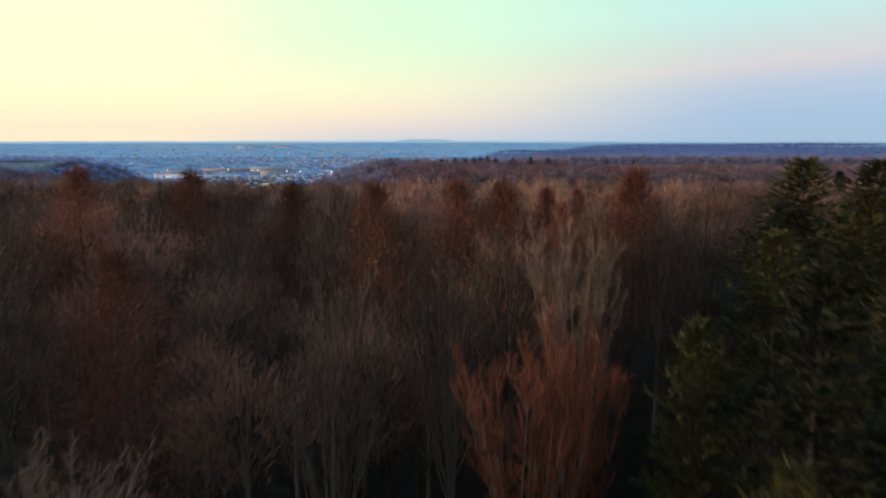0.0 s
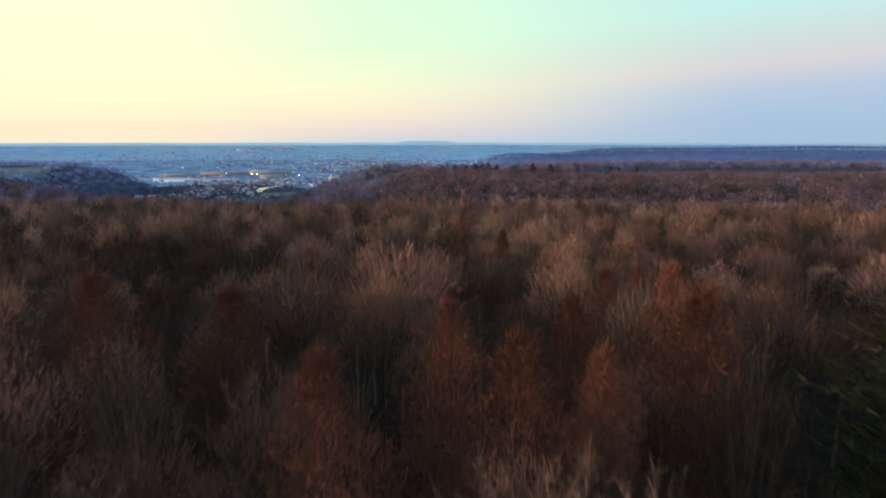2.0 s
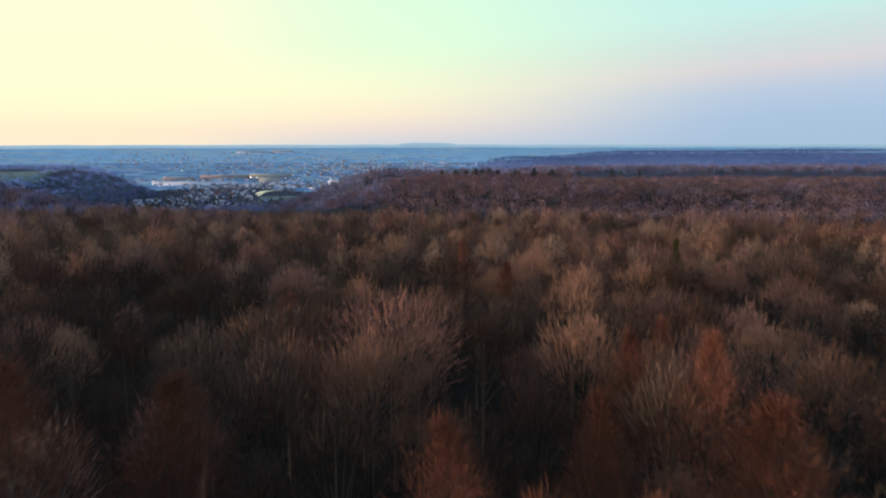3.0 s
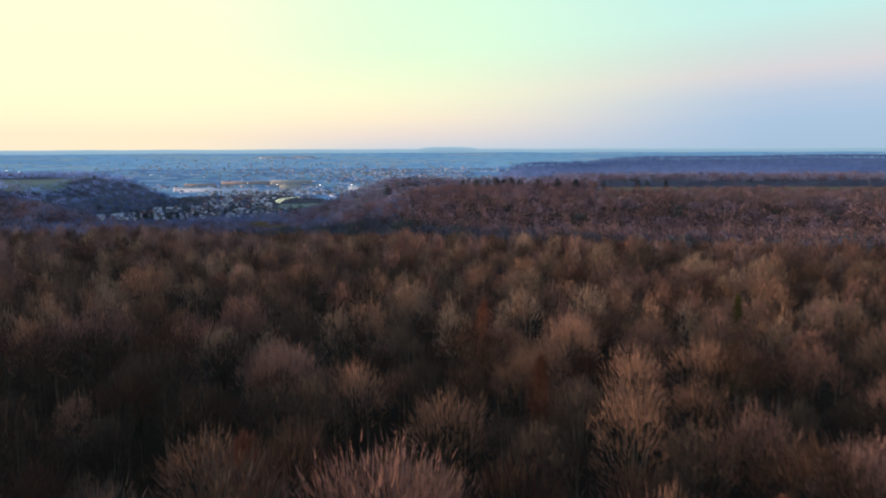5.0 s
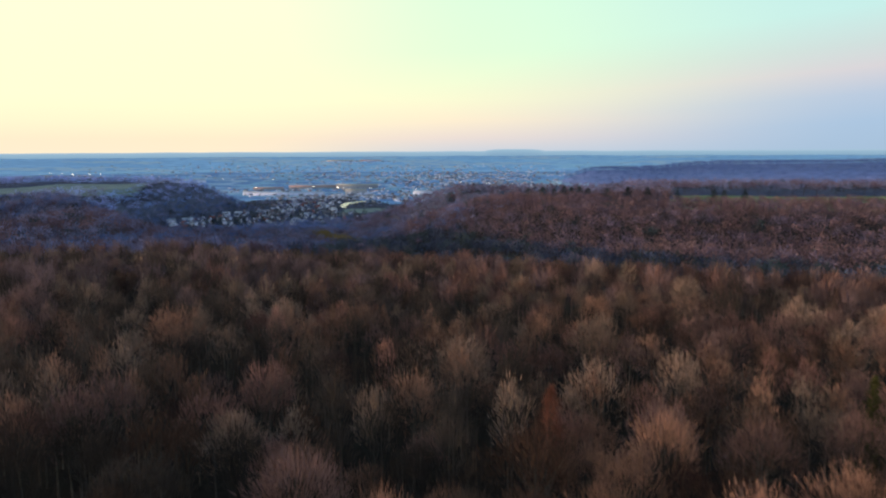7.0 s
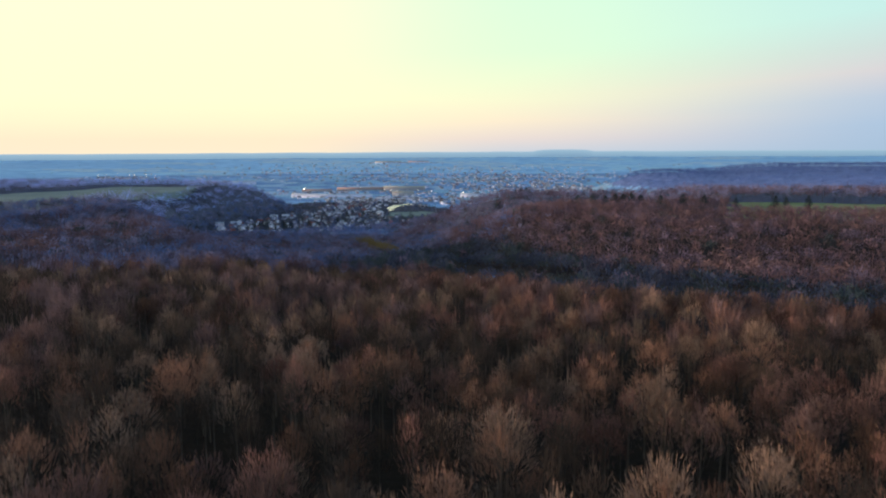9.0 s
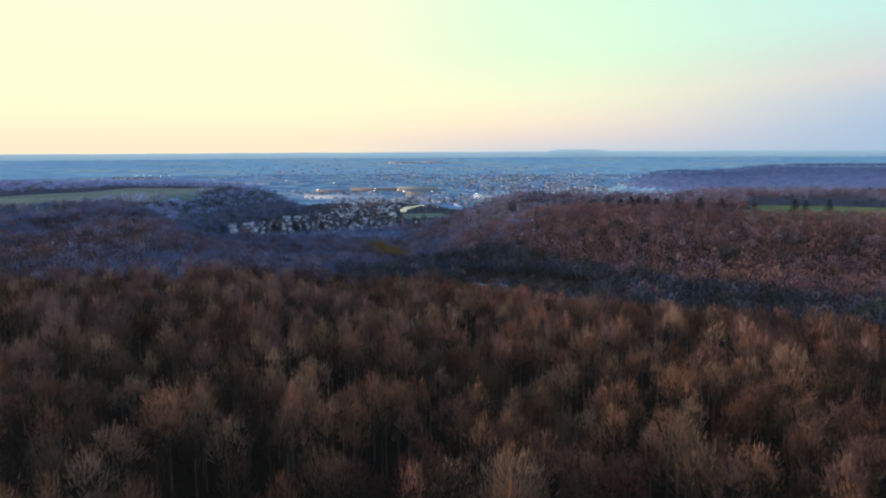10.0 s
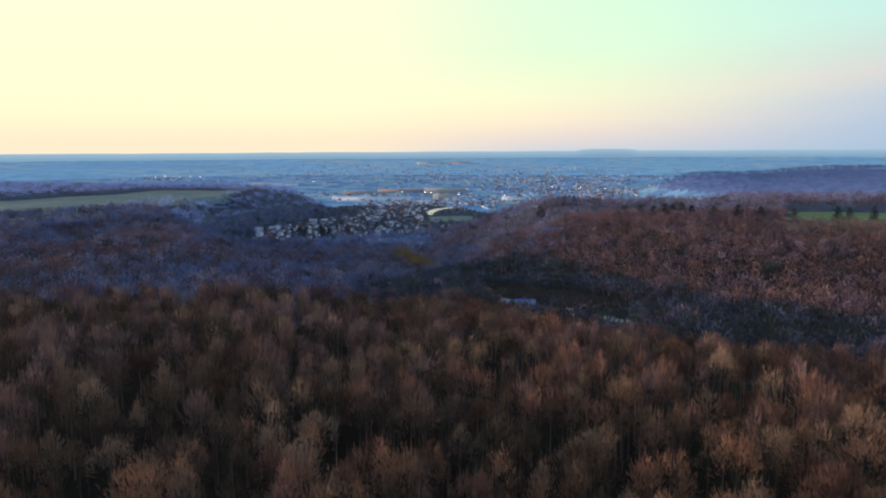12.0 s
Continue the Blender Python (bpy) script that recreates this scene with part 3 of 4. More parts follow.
    FINE.append(tree_kind("bare_tree", with_head(stems(30 + i, 18.0, wide * 1.05, count=[16, 18, 16, 16, 15, 18][i], twigs=12, twig_w=0.036), dome(150 + i, 17.4, wide * 1.08, 34, 26, 0.8, 0.05, 0.42, 0.03)), wood_m, twig_m, lab, "tree", "bare trees on the plateau"))
    FINE2.append(tree_kind("bare_tree", with_head(broadleaf(130 + i, 18.0, wide, limbs=15, branches=6, twigs=13, twig_w=0.036, **form), dome(160 + i, 17.2, wide * 1.05, 30, 28, 0.8, 0.05, 0.40, 0.03)), wood_m, twig_m, lab, "tree", "bare trees on the plateau"))


def larch(seed, height=18.0, base=5.4, clumps=150, per=62):
    """A bare larch: a straight stem and soft irregular clumps of fine twigs that narrow to a blunt tip."""
    g = np.random.default_rng(seed)
    s = np.linspace(0, 1, 5)
    wood = [tube(np.stack([0 * s, 0 * s, s * height], -1), 0.15 * (1 - s) + 0.012, 5)]
    bs, ds = [], []
    for i in range(clumps):
        q = 0.26 + 0.74 * (i + g.uniform()) / clumps
        ang = i * 2.4 + g.normal(0, 0.7)
        room = base * (1 - q) ** 0.92 + 0.12
        r = room * g.uniform(0.25, 1.15) * (1 + 0.25 * math.sin(2 * ang + seed))
        cen = np.array([math.cos(ang) * r, math.sin(ang) * r, q * height + 0.1 * r])
        wood.append(tube(np.array([(0, 0, q * height - 0.15 * r), cen]), [0.025, 0.008], 3))
        size = 0.20 * room + 0.18
        off = g.normal(0, 1, (per, 3)) * size * [1, 1, 0.8]
        bs.append(cen + off)
        ds.append(off * 0.5 / size + np.array([math.cos(ang), math.sin(ang), 0]) * 0.4 + np.array([0, 0, 0.8]) + g.normal(0, 0.4, (per, 3)))
    b, d = np.concatenate(bs), np.concatenate(ds)
    return gather(wood), blades(b, d, g.uniform(0.3, 0.75, len(b)), g.uniform(0.025, 0.05, len(b)), g)


LARCHES = [tree_kind("larch_tree", larch(40 + i), BARK_DARK, LARCH, "russet bare larch with a soft tapering crown", "tree", "larches on the plateau") for i in range(3)]
SPRUCES = [tree_kind("spruce_tree", conifer(50 + i, 20.0, 5.6, 300, 36, bare=0.05, droop=0.0, spray_l=1.0, spray_w=0.13, fan=0.6, blunt=0.68),
                     BARK_DARK, NEEDLES, "dark green spruce with drooping fringed boughs", "tree", "spruces on the plateau") for i in range(2)]
used = set()


def plant(kind, x, y, height, width=1.0, base_height=18.0, turn=None):
    s = height / base_height
    turn = rng.uniform(0, 360) if turn is None else turn
    z = float(ground_z(x, y)) - 0.1
    if kind.name not in used:
        used.add(kind.name)
        ob = kind
    else:
        ob = copy_thing(kind, Matrix())
    ob.matrix_basis = pose(x, y, z, 0, 0, turn) @ Matrix.Diagonal((s * width, s * width, s, 1))
    return ob


special = []
for x, y, top, w in [(14.3, 57.0, 40.2, 1.16), (4.0, 50, 39.6, 1.04), (-4.0, 46.6, 39.8, 0.98), (1.0, 57, 39.4, 0.98), (-12.9, 64, 38.8, 1.10),
                        (8.5, 63, 38.4, 0.92), (17.4, 72.5, 38.8, 0.92), (8.2, 52.5, 38.2, 0.92), (13.8, 78, 37.4, 0.85),
                        (-21, 63, 39.8, 1.22), (-29, 60, 40.2, 1.34), (19, 88, 36.0, 0.85), (8, 115.5, 36.0, 0.73), (3, 145, 35.0, 0.73),
                        (-13, 32, 38.0, 1.22), (-14, 95, 36.4, 1.16)]:
    plant(LARCHES[int(x + y) % 3], x, y, top - float(ground_z(x, y)), w)
    special.append((x, y, 2.8))
for x, y, top, w, k in [(27, 57.5, 41.1, 1.75, 0), (34, 60, 40.9, 1.6, 1), (24, 44, 39.8, 1.5, 1), (15.5, 36, 38.4, 1.2, 1), (18.5, 41, 39.0, 1.3, 0), (10.2, 22, 39.2, 1.05, 0), (14.5, 13.5, 39.2, 1.1, 1), (18.5, 30, 39.8, 1.25, 0),
                        (7.0, 16.5, 36.4, 0.95, 1), (8.0, 24.5, 37.2, 0.95, 1), (12.2, 17.5, 38.2, 1.0, 0), (22, 24, 39.4, 1.2, 1), (4.2, 17.5, 33.4, 0.9, 0), (31, 47, 40.8, 1.3, 0), (51, 97, 38.5, 0.9, 0), (56, 94, 37.5, 0.9, 1),
                        (42, 158, 33.5, 0.6, 0), (14.5, 25, 38.6, 1.1, 0), (10.5, 11, 36.0, 1.0, 0), (22, 50, 38.4, 1.2, 1), (29, 38, 39.6, 1.2, 1)]:
    plant(SPRUCES[k], x, y, top - float(ground_z(x, y)), w, 20.0)
    special.append((x, y, 3.4))

RUST = tree_kind("bare_tree", stems(37, 18.0, 3.2, count=20, branches=10, twigs=46, twig_w=0.03), BARK, ROWAN, "bare tree with a dense haze of rust-red twigs", "tree", "bare trees on the plateau")
PINK = tree_kind("bare_tree", stems(38, 18.0, 2.8, count=22, branches=10, twigs=48, twig_w=0.032), BARK_PINK, BIRCH, "bare birch with pale pinkish slender limbs", "tree", "bare trees on the plateau")
for x, y, top, w, k in [(3.0, 25.0, 36.8, 1.1, RUST), (4.6, 27.0, 36.2, 0.9, RUST), (6.2, 36.8, 38.8, 1.0, PINK), (-9.0, 20.0, 35.2, 1.2, FINE[2]), (0.5, 33.0, 37.4, 1.1, FINE[1]), (-4.0, 33.0, 37.2, 1.1, FINE[2])]:
    plant(k, x, y, top - float(ground_z(x, y)), w)
    special.append((x, y, 3.0))
ax_, ay_ = scatter(-120, 120, 9, 44, 6.0, 4)
bx_, by_ = scatter(-120, 120, 44, 150, 6.5, 5)
sx, sy = np.concatenate([ax_, bx_]), np.concatenate([ay_, by_])
near = (np.abs(sx - 1) < 9 + 0.66 * sy) & ~((sx > 8) & (sy < np.where(wander(sx * 3, sy * 3, 34) > 0, 64, 42))) & (wander(sx + 9, sy, 34) < 0.60)
for x, y, _r in special:
    near &= np.hypot(sx - x, sy - y) > _r
sx, sy = sx[near], sy[near]
order = np.argsort(sy + 0.25 * np.abs(sx))
singles, rest = order[:280], order[280:]
for i in singles:
    # Darker kinds to the west carry the backlit side's shade as colour.
    east = float(np.clip((sx[i] + 12) / 24, 0, 1))
    kinds = KINDS if sy[i] >= 62 else FINE if rng.uniform() < 0.55 else FINE2
    east = 0.0 if sx[i] > 2 and sy[i] < 68 else east
    k = kinds[int(rng.choice(6, p=(1 - east) * np.array([0.20, 0.58, 0.02, 0.02, 0.06, 0.12]) + east * np.array([0.30, 0.28, 0.07, 0.12, 0.09, 0.14])))]
    roof = np.interp(sy[i], [8, 16, 25, 38, 60, 150], [31.5, 34.2, 36.0, 37.2, 38.4, 34.2]) + rng.uniform(-6.0, 0.9) - (1.6 if sx[i] < -4 and sy[i] < 50 else 0)
    plant(k, sx[i], sy[i], roof - float(ground_z(sx[i], sy[i])), rng.uniform(0.95, 1.35))


yg = np.random.default_rng(91)
for n in range(42):
    x, y = yg.uniform(-26, 20), yg.uniform(11, 62)
    if all(math.hypot(x - px_, y - py_) > 2.2 for px_, py_, _r in special):
        plant(KINDS[int(yg.choice(6, p=[0.3, 0.45, 0.05, 0.0, 0.1, 0.1]))], x, y, yg.uniform(7.0, 10.5), yg.uniform(1.2, 1.7))


# ---- the woods beyond, too many to count ----
def whole(parts):
    """A tree's wood and twigs as one template: corners, faces and which faces are wood."""
    v, f = gather([parts[1], parts[0]])
    kind = np.ones(len(f), int)
    kind[:len(parts[1][1])] = 0
    return v, f, kind


def haze(seed, height, spread, n, length, width, low=0.5):
    """A far bare crown: a soft round head of fine upright twigs."""
    g = np.random.default_rng(seed)
    q, a = np.sqrt(g.uniform(0, 1, n)), g.uniform(0, 2 * math.pi, n)
    lump = 1 + 0.14 * np.sin(3 * a + seed) * q
    z = height * (low + (0.96 - low) * np.sqrt(1 - 0.96 * q ** 2) * g.uniform(0.72, 1.0, n))
    out_ = np.stack([np.cos(a) * q, np.sin(a) * q, 0.35 + 0 * a], -1)
    b = np.stack([np.cos(a) * q * spread * lump, np.sin(a) * q * spread * lump, z - length * 0.5], -1)
    w = out_ * 0.7 + g.normal(0, 0.35, (n, 3)) + np.array([0, 0, 0.6])
    face = out_ + np.array([0, 0, 0.5])
    v, f = gather([blades(b, w, g.uniform(0.6, 1.3, n) * length, g.uniform(0.6, 1.4, n) * width, g, face), tube(np.array([(0, 0, 0), (0.2, 0, height * 0.7)]), [0.16, 0.04], 3)])
    kind = np.zeros(len(f), int)
    kind[n:] = 1
    return v, f, kind


def woods(name, x, y, templates, h_range, mats, weights, seed, label, w_range=(0.85, 1.35), drift=0.0):
    """A wood of many trees, in stands: mats are the twig colours, the last one the bark. drift: how far the kinds change from west to east."""
    g = np.random.default_rng(seed)
    stand = 0.5 * g.uniform(0, 1, len(x)) + 0.25 * (wander(x + 31 * seed, y, 75) + 0.5 * wander(x, y + 17, 33)) + drift * x / 100
    rank = np.empty(len(x))
    rank[np.argsort(stand)] = (np.arange(len(x)) + 0.5) / max(1, len(x))
    kind_of = np.searchsorted(np.cumsum(weights)[:-1], rank)
    vs, fs, ms, tone, n0 = [], [], [], [], 0
    pick = g.integers(0, len(templates), len(x))
    z = ground_z(x, y)
    for ti, (v, f, kind) in enumerate(templates):
        w = np.where(pick == ti)[0]
        if not len(w):
            continue
        a = g.uniform(0, 2 * math.pi, len(w))
        hs = g.uniform(*h_range, len(w)) / 18.0
        ws = g.uniform(*w_range, len(w))
        ca, sa_ = np.cos(a) * ws, np.sin(a) * ws
        spot = np.empty((len(w), len(v), 3), np.float32)
        spot[..., 0] = v[None, :, 0] * ca[:, None] - v[None, :, 1] * sa_[:, None] + x[w][:, None]
        spot[..., 1] = v[None, :, 0] * sa_[:, None] + v[None, :, 1] * ca[:, None] + y[w][:, None]
        spot[..., 2] = v[None, :, 2] * hs[:, None] + z[w][:, None]
        ff = f[None] + (np.arange(len(w)) * len(v))[:, None, None] + n0
        mt = kind_of[w]
        mm = np.where(kind[None] == 1, len(mats) - 1, mt[:, None])
        vs.append(spot.reshape(-1, 3))
        fs.append(ff.reshape(-1, 3))
        ms.append(mm.ravel())
        tone.append(np.repeat(g.uniform(0, 1, len(w)), len(f)))
        n0 += spot.shape[0] * spot.shape[1]
    ob = link(name, np.concatenate(vs), np.concatenate(fs), mats, np.concatenate(ms))
    ob.data.attributes.new("tone", "FLOAT", "FACE").data.foreach_set("value", np.concatenate(tone).astype(np.float32))
    return tagged(ob, label, "woodland", kind="stuff")


def in_view(x, y):
    a = np.degrees(np.arctan2(x, y + 20))
    return (a > -49) & (a < 35)


MID1 = [whole(dome(70 + i, 18.0, w * 1.06, c, 28, 1.0, 0.11, dp, 0.05, 0.75)) for i, (w, c, dp) in enumerate([(3.2, 22, 0.50), (2.6, 16, 0.58), (4.4, 32, 0.42), (2.9, 18, 0.54), (3.7, 26, 0.46), (2.3, 14, 0.60)])]
MID2 = [whole(dome(76 + i, 18.0, w * 0.95, c, 13, 2.0, 0.21, dp, 0.09, 0.55)) for i, (w, c, dp) in enumerate([(4.0, 16, 0.42), (3.3, 12, 0.50), (4.8, 20, 0.40), (3.6, 14, 0.48)])]
FAR1 = [whole(dome(80 + i, 18.0, w, c, 9, 1.3, 0.52, dp, 0.09, 0.4)) for i, (w, c, dp) in enumerate([(4.4, 9, 0.40), (3.8, 8, 0.44), (5.2, 11, 0.38), (4.6, 9, 0.42)])]
HEDGE = [haze(96 + i, 10.0, 5.0, 34, 2.0, 0.9, 0.06) for i in range(2)]
FAR2 = [whole(dome(90 + i, 18.0, w, c, 8, 1.8, 0.95, 0.42, 0.12, 0.4)) for i, (w, c) in enumerate([(5.6, 6), (4.8, 5), (6.4, 7)])]
# twig colours follow the fall of light: dark grey in the west to tan and russet in the east
PLATEAU_MATS = [ASH, BIRCH, BEECH, OAK, HORNBEAM, BARK]
PLATEAU_MIX = [0.25, 0.24, 0.25, 0.11, 0.15]
RIM_MATS = [ASH, BIRCH, RIM_PALE, OAK, HORNBEAM, BARK_PINK]
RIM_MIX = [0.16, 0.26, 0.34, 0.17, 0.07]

mx, my = scatter(-460, 270, 150, 420, 6.2, 6)
keep = in_view(mx, my) & (inside(PLATEAU, mx, my) > np.where(mx > -40, -4, -50)) & (np.hypot(mx, my) < 420) & (wander(mx, my, 52) < 0.66)
mx, my = np.concatenate([sx[rest], mx[keep]]), np.concatenate([sy[rest], my[keep]])
reach = np.hypot(mx, my)
close = reach - np.abs(np.random.default_rng(18).normal(0, 40, len(mx))) < 228
slope_line = np.interp(mx, [-320, -220, -150, -105, -40], [270, 330, 372, 392, 420])
slope = ~close & (my + np.random.default_rng(3).normal(0, 9, len(mx)) > slope_line)
edge_trees = ~close & ~slope
woods("plateau_woodland", mx[close], my[close], MID1, (13.5, 18.8), PLATEAU_MATS, PLATEAU_MIX, 31, "dense bare woodland of grey, brown and tan crowns", (0.66, 1.08), 0.13)
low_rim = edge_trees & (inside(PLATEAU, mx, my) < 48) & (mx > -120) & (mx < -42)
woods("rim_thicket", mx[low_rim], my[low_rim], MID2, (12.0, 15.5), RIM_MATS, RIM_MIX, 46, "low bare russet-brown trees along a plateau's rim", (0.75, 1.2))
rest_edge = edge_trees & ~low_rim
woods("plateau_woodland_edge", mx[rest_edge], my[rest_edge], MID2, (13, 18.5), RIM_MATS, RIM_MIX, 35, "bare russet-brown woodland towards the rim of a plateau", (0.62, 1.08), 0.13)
woods("slope_woodland", mx[slope], my[slope], MID2, (13, 19), [HAZE_MAUVE, HILL_MAUVE, HILL_BROWN, HILL_RUSSET, VALLEY_GREEN, BARK_DARK], [0.22, 0.30, 0.28, 0.17, 0.03], 37,
      "grey and mauve bare woodland on a valley slope", (0.75, 1.35))

# Out-of-view trees added to close the place and block low light.
ox, oy = scatter(-260, 260, -150, 420, 10.0, 20)
outer = (np.abs(ox - 1) > 10 + 0.70 * oy) & ~(in_view(ox, oy) & (oy > 145)) & (np.hypot(ox, oy) > 9) & (inside(PLATEAU, ox, oy) > 10)
woods("surrounding_woodland", ox[outer], oy[outer], FAR2, (11, 14.5), [BEECH, ASH, BIRCH, BARK_DARK], [0.36, 0.34, 0.30], 47, "unseen bare brown woodland added over the rest of a plateau", (0.8, 1.2))

FARMYARD = [(-92, 506), (-60, 492), (-40, 478), (-20, 462), (14, 440), (16, 420), (-10, 405), (-45, 405), (-70, 440)]
GOLDEN = [(-222, 742), (-208, 748), (-146, 636), (-158, 628)]
fx, fy = scatter(-1100, 560, 240, 850, 8.9, 7)
keep = in_view(fx, fy) & ((np.hypot(fx, fy) >= 420) | ((fx > -40) & (inside(PLATEAU, fx, fy) < -4))) & (inside(RIGHT_FIELD, fx, fy) < 2) & (inside(LEFT_FIELD, fx, fy) < 2)
keep &= ~((inside(PLATEAU, fx, fy) > -4) & (fx > -60))
keep &= inside(FARMYARD, fx, fy) < 0
keep &= ~((fx > 90) & (fy > 690) & (fy < 770))
fx, fy = fx[keep], fy[keep]
right = inside(SPUR, fx, fy) + np.random.default_rng(12).normal(0, 16, len(fx)) > 8
gold = inside(GOLDEN, fx, fy) > 0
gold_x, gold_y = scatter(-240, -140, 620, 770, 6.0, 71)
gk = inside(GOLDEN, gold_x, gold_y) > 0


def gap_sheet(name, x0, x1, y0, y1, step, where, lift, mat, label):
    """A closed sheet added under a far wood's crowns; its colour gives the gaps their shade and haze."""
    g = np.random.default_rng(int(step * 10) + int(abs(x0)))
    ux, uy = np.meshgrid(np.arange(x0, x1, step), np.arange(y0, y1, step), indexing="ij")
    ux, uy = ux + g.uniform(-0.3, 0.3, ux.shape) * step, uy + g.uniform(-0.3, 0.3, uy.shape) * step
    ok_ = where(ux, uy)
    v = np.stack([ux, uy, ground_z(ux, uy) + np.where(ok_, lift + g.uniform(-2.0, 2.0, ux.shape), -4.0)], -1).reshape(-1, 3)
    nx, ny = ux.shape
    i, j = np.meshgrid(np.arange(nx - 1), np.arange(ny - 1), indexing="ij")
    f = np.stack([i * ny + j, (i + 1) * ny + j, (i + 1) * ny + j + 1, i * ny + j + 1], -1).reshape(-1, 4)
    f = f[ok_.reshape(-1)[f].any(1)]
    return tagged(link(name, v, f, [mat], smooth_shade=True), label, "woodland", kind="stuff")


def hill_wood(x, y):
    return in_view(x, y) & ((np.hypot(x, y) > 425) | ((x > -30) & (inside(PLATEAU, x, y) < -14))) & (inside(RIGHT_FIELD, x, y) < -8) & (inside(LEFT_FIELD, x, y) < -8) & (inside(FARMYARD, x, y) < -6) & ~((inside(PLATEAU, x, y) > -10) & (x > -60))


gap_sheet("hillside_understorey", -330, 560, 400, 850, 9.0, lambda x, y: hill_wood(x, y) & (inside(SPUR, x, y) > 6) & ~((x > 86) & (y > 690) & (y < 772)), 2.0, GAP_SHADE, "dark sheet for the shade under hillside trees")
gap_sheet("foot_understorey", -130, 520, 240, 850, 9.0, lambda x, y: hill_wood(x, y) & (inside(SPUR, x, y) < 8), 3.0, GAP_SHADE, "dark sheet for the shade at a hill's foot")
gap_sheet("bottom_understorey", -262, -128, 380, 850, 9.0, lambda x, y: hill_wood(x, y) & (inside(SPUR, x, y) < 8), 3.0, GAP_HAZE, "haze-coloured sheet filling gaps in a valley bottom")
gap_sheet("valley_understorey", -1100, -258, 380, 850, 9.0, lambda x, y: hill_wood(x, y) & (inside(SPUR, x, y) < 8), 3.0, GAP_HAZE, "haze-coloured sheet filling gaps under valley trees")
gap_sheet("far_understorey", -1700, 800, 840, 1700, 14.0, lambda x, y: in_view(x, y) & (np.maximum(inside(PLATEAU, x, y), inside(SPUR, x, y)) > -40) & (inside(LEFT_FIELD, x, y) < -10)
            & (inside(RIGHT_FIELD, x, y) < -10) & (inside(TOWN, x, y) < -8) & (x < -100), 3.0, FAR_GAP_HAZE, "haze-coloured sheet filling gaps under far trees")
gap_sheet("back_understorey", -104, 800, 840, 1300, 14.0, lambda x, y: in_view(x, y) & (inside(SPUR, x, y) > -45) & (inside(RIGHT_FIELD, x, y) < -10) & (inside(TOWN, x, y) < -8), 4.0, FAR_GAP_HAZE,
            "haze-coloured sheet filling gaps behind a hilltop")
woods("golden_stand", gold_x[gk], gold_y[gk], FAR1, (16, 19), [GOLD, BARK], [1.0], 72, "stand of yellowish bare trees in the wooded valley")
fx, fy, right = fx[~gold], fy[~gold], right[~gold]
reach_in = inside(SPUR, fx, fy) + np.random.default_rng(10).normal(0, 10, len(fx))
# Trees along the foot are coloured darker in place of shade.
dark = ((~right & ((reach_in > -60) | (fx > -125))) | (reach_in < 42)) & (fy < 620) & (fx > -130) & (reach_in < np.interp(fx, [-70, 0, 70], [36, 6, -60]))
right |= (fx > -10) & ~dark
woods("valley_foot_woodland", fx[dark], fy[dark], FAR1, (13, 18), [VALLEY_GREEN, FOOT_SHADE, HILL_MAUVE, BARK_DARK], [0.34, 0.60, 0.06], 39, "bare trees and evergreens along a hill's foot, darkened for its shade")
fx, fy, right = fx[~dark], fy[~dark], right[~dark]
# The flank's shade and haze come from purple-grey twig colours.
flank = right & (fx + np.random.default_rng(23).normal(0, 11, len(fx)) < np.interp(fy, [500, 600, 1000], [-36, -46, -82]))
woods("flank_woodland", fx[flank], fy[flank], FAR1, (14, 18.5), [HAZE_BLUE, HAZE_MAUVE, HILL_MAUVE, HILL_BROWN, VALLEY_GREEN, BARK_DARK], [0.08, 0.14, 0.36, 0.34, 0.08], 50,
      "bare woodland on a spur's flank in the purple-grey of shade and haze")
front = right & ~flank
woods("hillside_woodland", fx[front], fy[front], FAR1, (14, 18.5), [HILL_MAUVE, HILL_BROWN, HILL_RUSSET, VALLEY_GREEN, BARK_DARK], [0.26, 0.42, 0.30, 0.02], 32,
      "russet bare woodland covering a hillside above a valley")
nearer = ~right & (np.hypot(fx, fy) + np.random.default_rng(17).normal(0, 90, len(fx)) < 690) & (fx + np.random.default_rng(21).normal(0, 25, len(fx)) < -250)
woods("left_slope_woodland", fx[nearer], fy[nearer], FAR1, (14, 18), [VALLEY_GREEN, HAZE_MAUVE, HILL_MAUVE, HILL_BROWN, HILL_RUSSET, BARK_DARK], [0.05, 0.18, 0.30, 0.29, 0.18], 44,
      "mauve-brown bare woodland on a shaded slope")
fx, fy, right = fx[~nearer], fy[~nearer], right[~nearer]
woods("valley_woodland", fx[~right], fy[~right], FAR1, (14, 17.5), [HAZE_BLUE, HAZE_MAUVE, HILL_MAUVE, VALLEY_GREEN, BARK_DARK], [0.30, 0.32, 0.30, 0.08], 33,
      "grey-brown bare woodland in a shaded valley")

lx, ly = scatter(86, 470, 690, 774, 7.0, 73)
lk = inside(RIGHT_FIELD, lx, ly) < -2
woods("field_edge_woodland", lx[lk], ly[lk], FAR1, (13, 16), [HILL_BROWN, HILL_RUSSET, HILL_MAUVE, BARK_DARK], [0.42, 0.32, 0.26], 45, "low bare brown trees along a field's edge", (0.6, 0.95))
RIM = tree_kind("rim_spruce", conifer(61, 16.0, 5.2, 100, 14, bare=0.08, droop=0.05, spray_l=1.4, spray_w=0.5, fan=0.5, blunt=0.6), BARK_DARK, VALLEY_GREEN,
                "dark evergreen standing among bare trees on a hill rim", "tree", "evergreens on the hill rim")
eg = np.random.default_rng(62)
first = True
